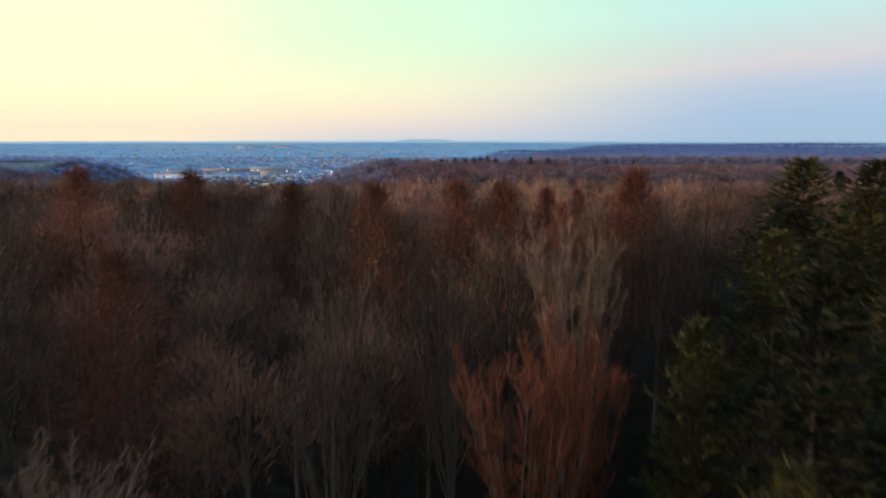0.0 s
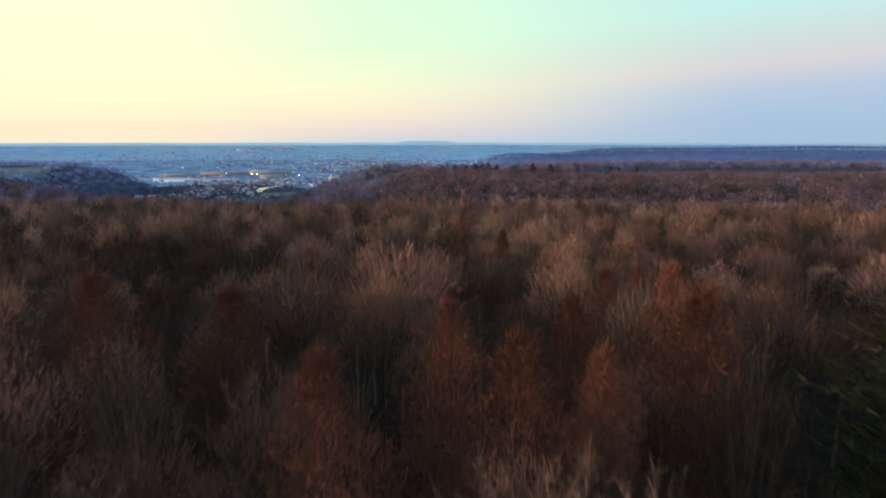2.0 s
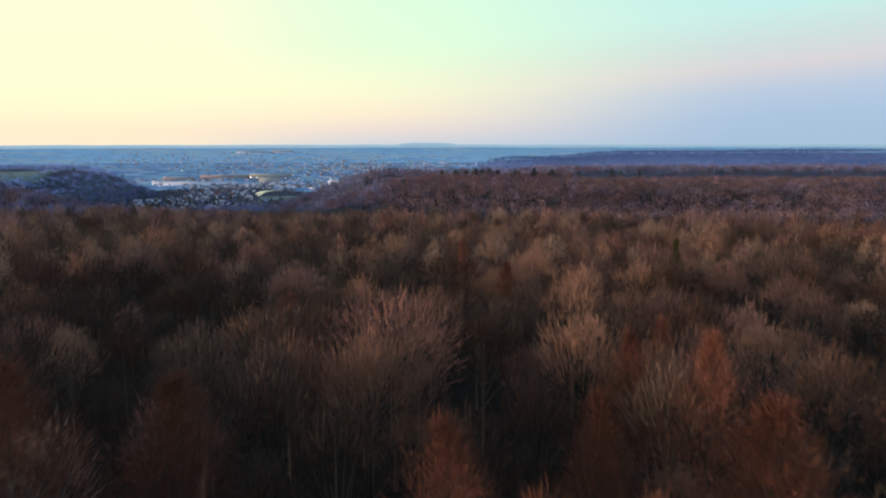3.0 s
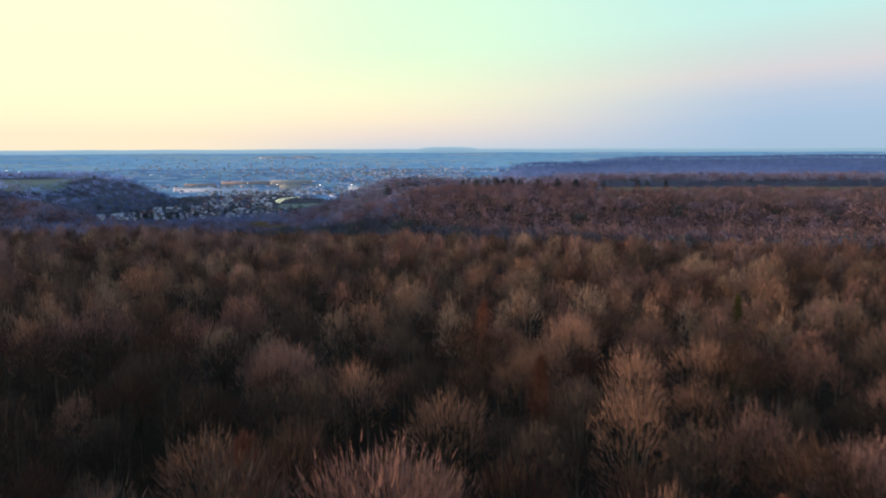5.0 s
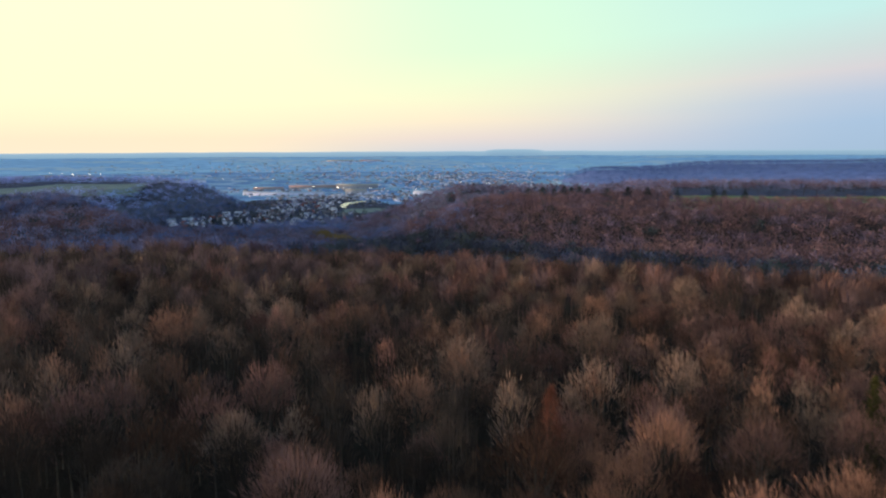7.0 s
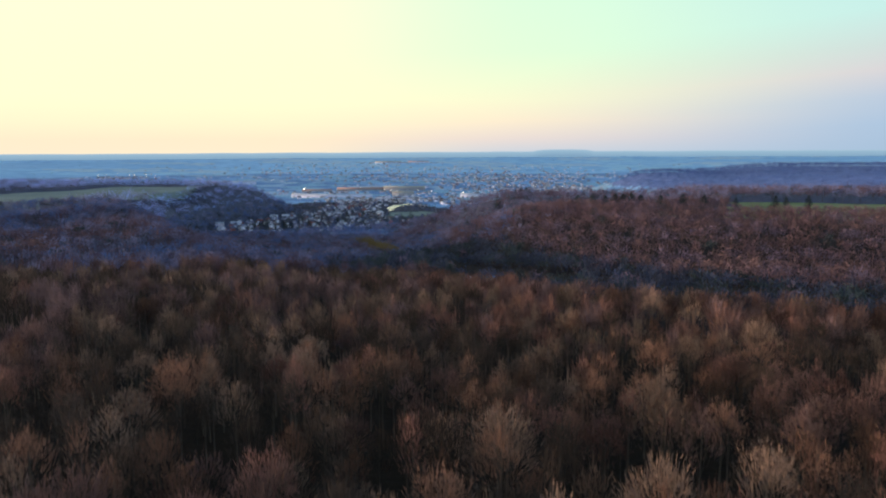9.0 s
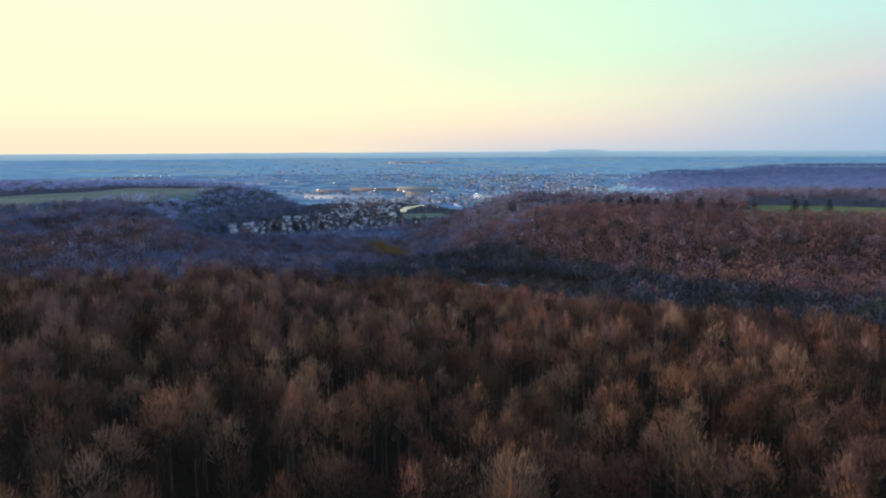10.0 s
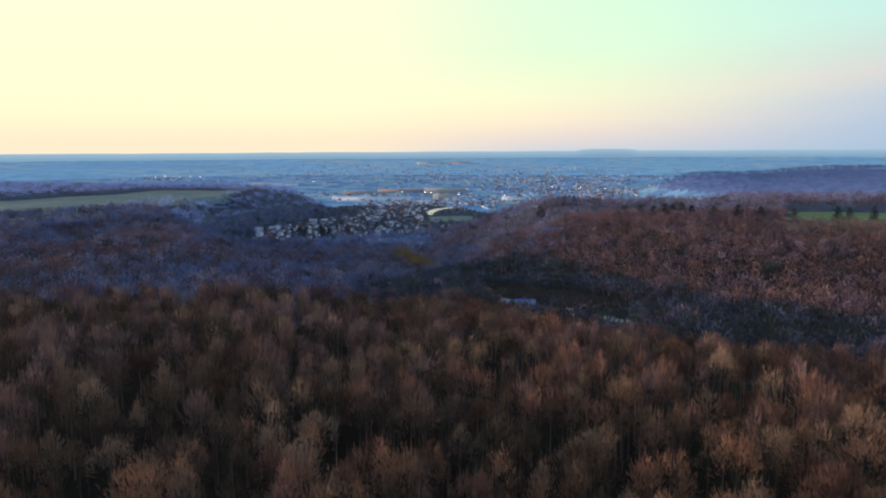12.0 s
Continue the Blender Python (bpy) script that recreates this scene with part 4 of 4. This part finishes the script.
for x, y, h in [(-8, 806, 21), (6, 812, 22), (18, 808, 21), (28, 814, 23), (35, 810, 22), (43, 812, 23), (52, 809, 21), (70, 800, 21), (90, 797, 22),
                (108, 790, 21), (150, 862, 14), (192, 880, 15), (201, 874, 14), (224, 880, 15), (-82, 1000, 16), (-76, 1004, 17), (-90, 1008, 15),
                (-70, 990, 15), (-100, 930, 14), (-105, 936, 15), (-98, 640, 13), (-92, 632, 14), (-86, 637, 13)]:
    ob = RIM if first else copy_thing(RIM, Matrix())
    first = False
    ob.matrix_basis = pose(x, y, float(ground_z(x, y)) - 0.1, 0, 0, eg.uniform(0, 360)) @ Matrix.Diagonal((h / 16 * 1.35, h / 16 * 1.35, h / 16, 1))

VALLEY = [(-600, 835), (-160, 835), (-190, 1100), (-235, 1300), (-265, 1300), (-330, 1080), (-420, 890), (-500, 880), (-600, 890)]
gx, gy = scatter(-1700, 800, 850, 1700, 13.2, 8)
keep = in_view(gx, gy) & (np.maximum(inside(PLATEAU, gx, gy) + 0, np.maximum(inside(SPUR, gx, gy) - 15, inside(VALLEY, gx, gy) - 48)) > -45) & (inside(LEFT_FIELD, gx, gy) < 2) & (inside(RIGHT_FIELD, gx, gy) < 2) & (inside(TOWN, gx, gy) < 0)
gx, gy = gx[keep], gy[keep]
east = (gx + np.random.default_rng(19).normal(0, 30, len(gx)) > -70) | (inside(SPUR, gx, gy) > -50)
bottom = ~east & (inside(PLATEAU, gx, gy) < -12)
woods("valley_mouth_woodland", gx[bottom], gy[bottom], FAR2, (11, 15), [HAZE_BLUE, HAZE_MAUVE, VALLEY_GREEN, BARK_DARK], [0.5, 0.38, 0.12], 49, "grey-blue bare woodland at a valley's mouth")
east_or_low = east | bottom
woods("far_hill_woodland", gx[~east_or_low], gy[~east_or_low], FAR2, (11, 16), [FAR_HAZE_BLUE, FAR_HAZE_MAUVE, VALLEY_GREEN, HAZE_MAUVE, BARK_DARK], [0.36, 0.40, 0.04, 0.20], 34, "far bare woodland in hazy purple-brown on low hills")
woods("back_hill_woodland", gx[east], gy[east], FAR2, (12, 17), [HAZE_MAUVE, HILL_MAUVE, VALLEY_GREEN, HILL_BROWN, BARK_DARK], [0.40, 0.40, 0.06, 0.14], 43, "dark bare woodland behind a hilltop field")


rx_, ry_ = scatter(40, 1300, 1130, 2440, 19, 81)
rk = in_view(rx_, ry_) & (inside(RIDGE_WOOD, rx_, ry_) > 0) & (inside(RIDGE_WOOD, rx_, ry_) < 330)
woods("ridge_trees", rx_[rk], ry_[rk], FAR2, (9, 13), [FAR_WOODS, FAR_WOODS], [1.0], 82, "bare trees crowding a far ridge in haze blue", (1.1, 1.7))


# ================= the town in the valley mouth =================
# Trees out on the plain, blued in their colour for haze.
PLAIN_TREES = material("haze_blue_trees", [(0.085, 0.150, 0.215), (0.125, 0.200, 0.265)], 0.95, 0.01, 0.1, tones=0.2)
WALL_WHITE = material("white_plaster", [(0.721, 0.760, 0.942), (0.901, 0.910, 1.049)], 0.9, 0.05, 0.6, spread=0.5)
WALL_CREAM = material("cream_plaster", [(0.34, 0.34, 0.38), (0.48, 0.47, 0.49)], 0.9, 0.05, 0.6, spread=0.5)
WALL_RED = material("red_brick", [(0.38, 0.13, 0.11), (0.46, 0.18, 0.15)], 0.9, 0.05, 0.6)
ROOF_SLATE = material("slate_roof", [(0.10, 0.12, 0.18), (0.17, 0.20, 0.28)], 0.9, 0.05, 0.8, spread=0.5)
ROOF_TILE = material("brown_tile_roof", [(0.12, 0.095, 0.110), (0.18, 0.140, 0.150)], 0.9, 0.05, 0.8, spread=0.5)
ROOF_PALE = material("pale_sheet_roof", [(0.390, 0.448, 0.546), (0.660, 0.714, 0.806)], 0.9, 0.03, 0.4)
ROOF_BLUE = material("blue_sheet_roof", [(0.064, 0.249, 0.624), (0.090, 0.323, 0.749)], 0.9, 0.05, 0.6)
ROOF_TAN = material("tan_sheet_roof", [(0.456, 0.420, 0.357), (0.570, 0.540, 0.462)], 0.7, 0.02, 0.3)
ROOF_BRICK = material("terracotta_roof", [(0.44, 0.28, 0.26), (0.52, 0.35, 0.32)], 0.8, 0.02, 0.3)
GLASS = material("dark_window_glass", [(0.03, 0.035, 0.05), (0.05, 0.06, 0.08)], 0.1, 0.05, 0.6)
STEEL = material("galvanised_steel", [(0.35, 0.36, 0.38), (0.45, 0.46, 0.48)], 0.4, 0.2, 2.0, metal=0.8)


def box(x0, x1, y0, y1, z0, z1):
    v = np.array([(x, y, z) for z in (z0, z1) for y in (y0, y1) for x in (x0, x1)], float)
    f = np.array([(0, 2, 3, 1), (4, 5, 7, 6), (0, 1, 5, 4), (2, 6, 7, 3), (0, 4, 6, 2), (1, 3, 7, 5)])
    return v, f


def gable(w, d, z0, rise, over=0.5, thick=0.3):
    """A pitched roof with thickness, ridge along x, and eaves that stand out."""
    hw, hd = w / 2 + over, d / 2 + over
    drop = rise * over / (d / 2)
    prof = [(-hd, z0 - drop), (0, z0 + rise), (hd, z0 - drop), (hd, z0 - drop + thick), (0, z0 + rise + thick), (-hd, z0 - drop + thick)]
    v = np.array([(x, y, z) for x in (-hw, hw) for y, z in prof])
    f = [(i, i + 6, (i + 1) % 6 + 6, (i + 1) % 6) for i in range(6)]
    f += [(0, 1, 4, 5), (1, 2, 3, 4), (11, 10, 7, 6), (10, 9, 8, 7)]
    return v, np.array(f)


def gable_wall(w, d, z0, rise):
    """The upper wall under a pitched roof, as a closed wedge."""
    v = np.array([(x, y, z) for x in (-w / 2, w / 2) for y, z in ((-d / 2, z0), (d / 2, z0), (0, z0 + rise))])
    return v, np.array([(0, 1, 4, 3), (1, 2, 5, 4), (2, 0, 3, 5), (0, 2, 1, 1), (3, 4, 5, 5)])


def house(w, d, h, rise, wall_m, roof_m, label, cat="house", group="houses of the valley town"):
    root = tagged(new("house"), label, cat, group)
    wv, wf = gather([box(-w / 2, w / 2, -d / 2, d / 2, -3, h), gable_wall(w, d, h, rise)])
    me = bpy.data.meshes.new("wall")
    me.from_pydata(wv.tolist(), [], [tuple(dict.fromkeys(q)) for q in wf.tolist()])
    me.materials.append(wall_m)
    new("wall", me).parent = root
    link("roof", *gable(w, d, h, rise), [roof_m], parent=root)
    link("chimney", *box(w * 0.22, w * 0.22 + 0.8, 0.2, 1.0, h + rise * 0.5, h + rise + 1.2), [WALL_RED], parent=root)
    floors = max(1, int(h // 2.8))
    for side in (-1, 1):
        for fl in range(floors):
            n = max(2, int(w // 3))
            for k in range(n):
                cx = -w / 2 + w * (k + 0.5) / n
                link("window", *box(cx - 0.6, cx + 0.6, side * d / 2 - 0.05, side * d / 2 + 0.04, 0.9 + fl * 2.8, 2.3 + fl * 2.8), [GLASS], parent=root)
    return root


def hall(w, d, h, wall_m, roof_m, label, group="sheds of the valley town", pitch=0.08, bays=5):
    """A wide low shed or works hall with a shallow roof and doors along its front."""
    root = tagged(new("works_hall"), label, "hall", group)
    link("wall", *box(-w / 2, w / 2, -d / 2, d / 2, -3, h), [wall_m], parent=root)
    link("roof", *gable(w, d, h + 0.02, d * pitch, over=0.6, thick=0.5), [roof_m], parent=root)
    for k in range(bays):
        cx = -w / 2 + w * (k + 0.5) / bays
        link("door", *box(cx - 2, cx + 2, -d / 2 - 0.06, -d / 2 + 0.04, 0, 4.2), [STEEL], parent=root)
    return root


def put_at(ob, x, y, turn, size=1.0):
    ob.matrix_basis = pose(x, y, float(ground_z(x, y)), 0, 0, turn) @ Matrix.Scale(size, 4)
    return ob


HOUSES = [house(7.5, 6.2, 4.4, 2.6, WALL_WHITE, ROOF_SLATE, "white rendered house with a slate gable roof"),
          house(8, 6.2, 4.4, 2.6, WALL_CREAM, ROOF_TILE, "cream house with a brown tiled gable roof"),
          house(6.6, 5.8, 3.6, 2.8, WALL_WHITE, ROOF_TILE, "small white house with a steep brown roof"),
          house(17, 8, 8.4, 2.4, WALL_WHITE, ROOF_PALE, "long white block of flats with a pale roof"),
          house(10, 8, 7.0, 3.2, WALL_RED, ROOF_SLATE, "red brick house with a slate roof"),
          house(7, 6, 4.4, 2.2, WALL_WHITE, ROOF_PALE, "white house with a pale sheet roof")]
tg = np.random.default_rng(77)
RIVER = [(-398, 1510), (-416, 1575), (-420, 1625), (-414, 1665), (-400, 1700), (-384, 1730)]


def dry(x, y):
    """Away from the river's bend."""
    d = np.full(np.shape(x), 1e9)
    for (x0, y0), (x1, y1) in zip(RIVER, RIVER[1:]):
        for q in (0, 0.33, 0.67, 1):
            d = np.minimum(d, np.hypot(x - x0 - (x1 - x0) * q, y - y0 - (y1 - y0) * q))
    return d > 24


TOWN_MEADOW = [(-372, 1385), (-292, 1392), (-282, 1470), (-325, 1505), (-386, 1475)]
sheet("meadow_by_town", TOWN_MEADOW, MEADOW_HAZE, "green meadow between a town and a wooded spur", 0.5, 10.0)
hx, hy = scatter(-640, -280, 980, 1720, 16, 9)
ok = dry(hx, hy) & (inside(TOWN, hx, hy) > 6) & (inside(TOWN_MEADOW, hx, hy) < -6) & (tg.uniform(size=hx.shape) < 0.48)
hx, hy = hx[ok], hy[ok]
for n, (x, y) in enumerate(zip(hx, hy)):
    k = n if n < 6 else int(tg.choice(6, p=[0.28, 0.24, 0.20, 0.03, 0.05, 0.20]))
    ob = HOUSES[k] if n < 6 else copy_thing(HOUSES[k], Matrix())
    put_at(ob, x, y, 20 + 25 * math.sin(x * 0.01) + 90 * int(tg.integers(0, 2)) + tg.normal(0, 8), tg.uniform(0.62, 0.85))
# the long flats, the red house and the white pair at the foot of the hill
for k, x, y, turn in [(3, -574, 1128, 20), (3, -560, 1150, 15), (3, -560, 1300, 8), (3, -540, 1306, 8), (4, -500, 1318, 30), (0, -404, 1278, 10), (0, -392, 1284, 95)]:
    put_at(copy_thing(HOUSES[k], Matrix()), x, y, turn, 0.75)

# works halls on the plain
for w, d, h, wm, rm, x, y, turn, lab in [
        (130, 40, 9, WALL_CREAM, ROOF_TAN, -565, 2270, 17, "wide tan-roofed works hall on the plain"),
        (150, 46, 5, WALL_CREAM, ROOF_BRICK, -700, 2250, 17, "long terracotta-roofed works hall on the plain"),
        (60, 32, 10, WALL_CREAM, ROOF_TAN, -498, 2000, 15, "tan works hall beside the railway yard"),
        (190, 22, 7, WALL_WHITE, ROOF_PALE, -665, 1925, 16, "very long pale-roofed shed beside the town"),
        (70, 30, 8, WALL_WHITE, ROOF_PALE, -760, 1935, 16, "pale-roofed shed behind the wooded hill"),
        (60, 30, 8, WALL_WHITE, ROOF_PALE, -300, 1960, 12, "pale-roofed hall at the foot of the spur"),
        (90, 30, 5, WALL_CREAM, ROOF_BRICK, -820, 2180, 20, "low brick-red hall beyond the wooded hill"),
        (160, 40, 8, WALL_WHITE, ROOF_PALE, -1230, 2420, 30, "long pale hall beyond the wooded hill"),
        (150, 60, 5, WALL_WHITE, ROOF_TAN, -1120, 4060, 20, "pale tan halls of a far settlement"),
        (120, 50, 5, WALL_WHITE, ROOF_BRICK, -960, 4130, 10, "pale tan halls of a far settlement")]:
    put_at(hall(w, d, h, wm, rm, lab), x, y, turn)


def plain_house(w, d, h, wall_m, roof_m, label):
    """A small house out on the plain, with its wall and roof."""
    root = tagged(new("house"), label, "house", "houses at the town's far end")
    link("wall", *box(-w / 2, w / 2, -d / 2, d / 2, -2, h), [wall_m], parent=root)
    link("roof", *gable(w, d, h + 0.02, 1.8), [roof_m], parent=root)
    return root


def far_houses(name, x, y, seed, label, size=(6, 11)):
    """Houses far out on the plain: bodies with pitched roofs, as one spread."""
    g = np.random.default_rng(seed)
    z = ground_z(x, y)
    vs, fs, ms, n = [], [], [], 0
    for px_, py_, pz in zip(x, y, z):
        w, d, h = g.uniform(*size), g.uniform(5.5, 8.0), g.uniform(2.0, 3.2)
        a = math.radians(20 + 90 * int(g.integers(0, 2)) + g.normal(0, 15))
        wall = int(g.choice(3, p=[0.55, 0.41, 0.04]))
        roof = 3 + int(g.choice(4, p=[0.30, 0.18, 0.46, 0.06]))
        for (v, f), m in ((box(-w / 2, w / 2, -d / 2, d / 2, -2, h), wall), (gable(w, d, h, 1.6), roof)):
            vx = v[:, 0] * math.cos(a) - v[:, 1] * math.sin(a) + px_
            vy = v[:, 0] * math.sin(a) + v[:, 1] * math.cos(a) + py_
            vs.append(np.stack([vx, vy, v[:, 2] + pz], -1))
            fs.append(f + n)
            ms += [m] * len(f)
            n += len(v)
    ob = link(name, np.concatenate(vs), np.concatenate(fs), [WALL_WHITE, WALL_CREAM, WALL_RED, ROOF_SLATE, ROOF_TILE, ROOF_PALE, ROOF_BRICK], ms)
    return tagged(ob, label, "houses", kind="stuff")


def cluster(cx, cy, sx_, sy_, n, seed):
    g = np.random.default_rng(seed)
    return g.normal(cx, sx_, n), g.normal(cy, sy_, n)


SMALL = [plain_house(7, 5.5, 4.2, WALL_WHITE, ROOF_PALE, "small white house with a pale roof on the plain"),
         plain_house(8, 6, 4.6, WALL_CREAM, ROOF_TILE, "small cream house with a brown roof on the plain"),
         plain_house(9, 6, 5.2, WALL_WHITE, ROOF_SLATE, "white two-storey house with a slate roof on the plain")]
cx_, cy_ = cluster(-440, 1790, 110, 60, 60, 1)
ok = dry(cx_, cy_) & (np.maximum(inside(PLATEAU, cx_, cy_), inside(SPUR, cx_, cy_)) < -60) & (inside(TOWN, cx_, cy_) < 0)
for n, (x, y) in enumerate(zip(cx_[ok], cy_[ok])):
    ob = SMALL[n] if n < 3 else copy_thing(SMALL[int(tg.choice(3, p=[0.45, 0.25, 0.30]))], Matrix())
    put_at(ob, x, y, 20 + 90 * int(tg.integers(0, 2)) + tg.normal(0, 12))
groups = [cluster(-430, 1830, 130, 90, 200, 21), cluster(-200, 2450, 140, 200, 330, 2), cluster(-330, 2850, 260, 250, 330, 3), cluster(-40, 2330, 50, 80, 60, 4),
          cluster(-1780, 2600, 90, 50, 60, 5), cluster(-900, 3000, 400, 250, 230, 6), cluster(-1020, 4080, 160, 60, 70, 7), cluster(-700, 2130, 150, 60, 70, 8),
          cluster(-500, 3500, 500, 250, 160, 9), cluster(-1300, 3500, 400, 250, 90, 10), cluster(330, 1800, 140, 30, 26, 12)]
tx, ty = np.concatenate([c[0] for c in groups]), np.concatenate([c[1] for c in groups])
ok = dry(tx, ty) & (np.maximum(inside(PLATEAU, tx, ty), inside(SPUR, tx, ty)) < -60) & (inside(RIDGE, tx, ty) < -20) & (np.hypot(tx, ty) < 4700)
far_houses("plain_houses", tx[ok], ty[ok], 13, "pale houses scattered thickly over the plain at dusk")

# dark garden and street trees among the houses and hedgerows of the plain
qx, qy = scatter(-640, -230, 900, 1900, 11, 14)
ok = dry(qx, qy) & (inside(TOWN_MEADOW, qx, qy) < -4) & (inside(TOWN, qx, qy) > -70) & (np.maximum(inside(PLATEAU, qx, qy), inside(SPUR, qx, qy)) < -20) & (tg.uniform(size=qx.shape) < 0.62)
for x, y in zip(hx, hy):
    ok &= np.hypot(qx - x, qy - y) > 6
woods("town_trees", qx[ok], qy[ok], HEDGE, (10, 20), [HAZE_BLUE, HAZE_MAUVE, VALLEY_GREEN, BARK_DARK], [0.30, 0.20, 0.50], 36, "dark bare trees and evergreens between the town's houses", (0.5, 0.9))
g1, g2 = cluster(-300, 2450, 350, 420, 700, 15), cluster(-800, 3000, 800, 550, 900, 16)
qx, qy = np.concatenate([g1[0], g2[0]]), np.concatenate([g1[1], g2[1]])
ok = (np.maximum(inside(PLATEAU, qx, qy), inside(SPUR, qx, qy)) < -50) & (np.hypot(qx, qy) < 4700) & (qy > 1750)
woods("plain_trees", qx[ok], qy[ok], HEDGE, (5, 11), [PLAIN_TREES, PLAIN_TREES], [1.0], 38, "haze-blue trees and hedges scattered over the plain", (0.5, 0.9))


# tall dark evergreens in the gardens
for n in range(18):
    x, y = (tg.normal(-472, 16), tg.normal(1072, 12)) if n < 6 else (tg.normal(-430, 30), tg.normal(1082, 16)) if n < 11 else (tg.uniform(-540, -380), tg.uniform(1120, 1330))
    h = tg.uniform(8, 12)
    copy_thing(RIM, pose(x, y, float(ground_z(x, y)) - 0.1, 0, 0, tg.uniform(0, 360)) @ Matrix.Diagonal((h / 16 * 0.8, h / 16 * 0.8, h / 16, 1)))


# ---- lamps lit at dusk ----
def emitter(name, colour, power):
    m = bpy.data.materials.new(name)
    m.use_nodes = True
    b = m.node_tree.nodes["Principled BSDF"]
    b.inputs["Base Color"].default_value = (*colour, 1)
    b.inputs["Emission Color"].default_value = (*colour, 1)
    b.inputs["Emission Strength"].default_value = power
    return m


LAMP = emitter("lit_lamp", (1.0, 0.86, 0.62), 9.0)


def yard_lamp():
    root = tagged(new("yard_lamp"), "tall lit floodlight mast on the plain", "lamp post", "lit lamps on the plain")
    s = np.linspace(0, 1, 2)
    link("mast", *tube(np.stack([0 * s, 0 * s, 12 * s], -1), [0.25, 0.12], 6), [STEEL], parent=root)
    link("lamp_head", *box(-0.9, 0.9, -0.5, 0.5, 11.6, 12.6), [LAMP], parent=root)
    return root


first_lamp = None
for x, y in [(-1112, 2493), (-911, 2451), (-842, 2133), (-662, 2134), (-582, 2109), (-470, 2060), (-420, 2010), (-330, 2000), (-1874, 2560), (-1800, 2600), (-1750, 2580),
             (-1720, 2640), (-1690, 2600), (-1775, 2615), (-1740, 2600), (-1850, 2590), (-1660, 2615), (-1830, 2630), (-560, 2090), (-250, 2420), (-160, 2380), (-80, 2350)]:
    lamp = yard_lamp() if first_lamp is None else copy_thing(first_lamp, Matrix())
    first_lamp = first_lamp or lamp
    put_at(lamp, x, y, 0)


# ---- the river at the foot of the spur ----
def ribbon(name, pts, widths, mat, label, cat, lift=0.3):
    p = np.array(pts, float)
    u = np.linspace(0, len(p) - 1, 40)
    c = np.stack([np.interp(u, np.arange(len(p)), p[:, k]) for k in range(2)], -1)
    w = np.interp(u, np.arange(len(p)), widths)
    d = np.gradient(c, axis=0)
    d /= np.linalg.norm(d, axis=1)[:, None]
    nrm = np.stack([-d[:, 1], d[:, 0]], -1)
    a, b = c + nrm * w[:, None] / 2, c - nrm * w[:, None] / 2
    q = np.stack([a, b], 1).reshape(-1, 2)
    z = ground_z(q[:, 0], q[:, 1]) + lift
    f = np.array([(2 * i, 2 * i + 1, 2 * i + 3, 2 * i + 2) for i in range(39)])
    return tagged(link(name, np.column_stack([q, z]), f, [mat], smooth_shade=True), label, cat, kind="structure")


# Pale base colour stands in for the sky the water would mirror.
WATER = material("sky_pale_water", [(0.340, 0.422, 0.462), (0.422, 0.490, 0.517)], 0.12, 0.01, 0.05)
ribbon("river", RIVER, [8, 16, 22, 22, 18, 10], WATER, "pale river bend with the evening sky put into its colour", "river", 0.6)
TRACK = material("brown_track", [(0.110, 0.065, 0.035), (0.150, 0.090, 0.050)], 0.95, 0.03, 0.4)
ribbon("valley_track", [(-110, 540), (-80, 512), (-50, 484), (-20, 460), (20, 436)], [7, 7, 7, 7, 7], TRACK, "brown dirt yard and track in the valley bottom", "track")

# ---- the farmstead in the valley bottom ----
put_at(hall(10, 7, 2.6, WALL_CREAM, ROOF_BLUE, "barn with a bright blue sheet roof in the valley", "farm buildings", 0.2, 3), -55, 478, 10)
put_at(hall(7, 3.6, 2.2, WALL_CREAM, ROOF_SLATE, "low grey shed with a slate roof in the valley", "farm buildings", 0.15, 2), -78, 494, -35)
put_at(hall(5, 4, 2.2, WALL_RED, ROOF_PALE, "small red-walled shed with a white roof in the valley", "farm buildings", 0.2, 1), -66, 484, -30)
put_at(hall(13, 3.6, 2.2, WALL_CREAM, ROOF_PALE, "long white-roofed shed in the valley bottom", "farm buildings", 0.1, 4), -6, 434, -25)
put_at(hall(3.5, 2.5, 2.0, WALL_WHITE, ROOF_SLATE, "small white hut in the valley bottom", "farm buildings", 0.2, 1), -30, 458, -20)
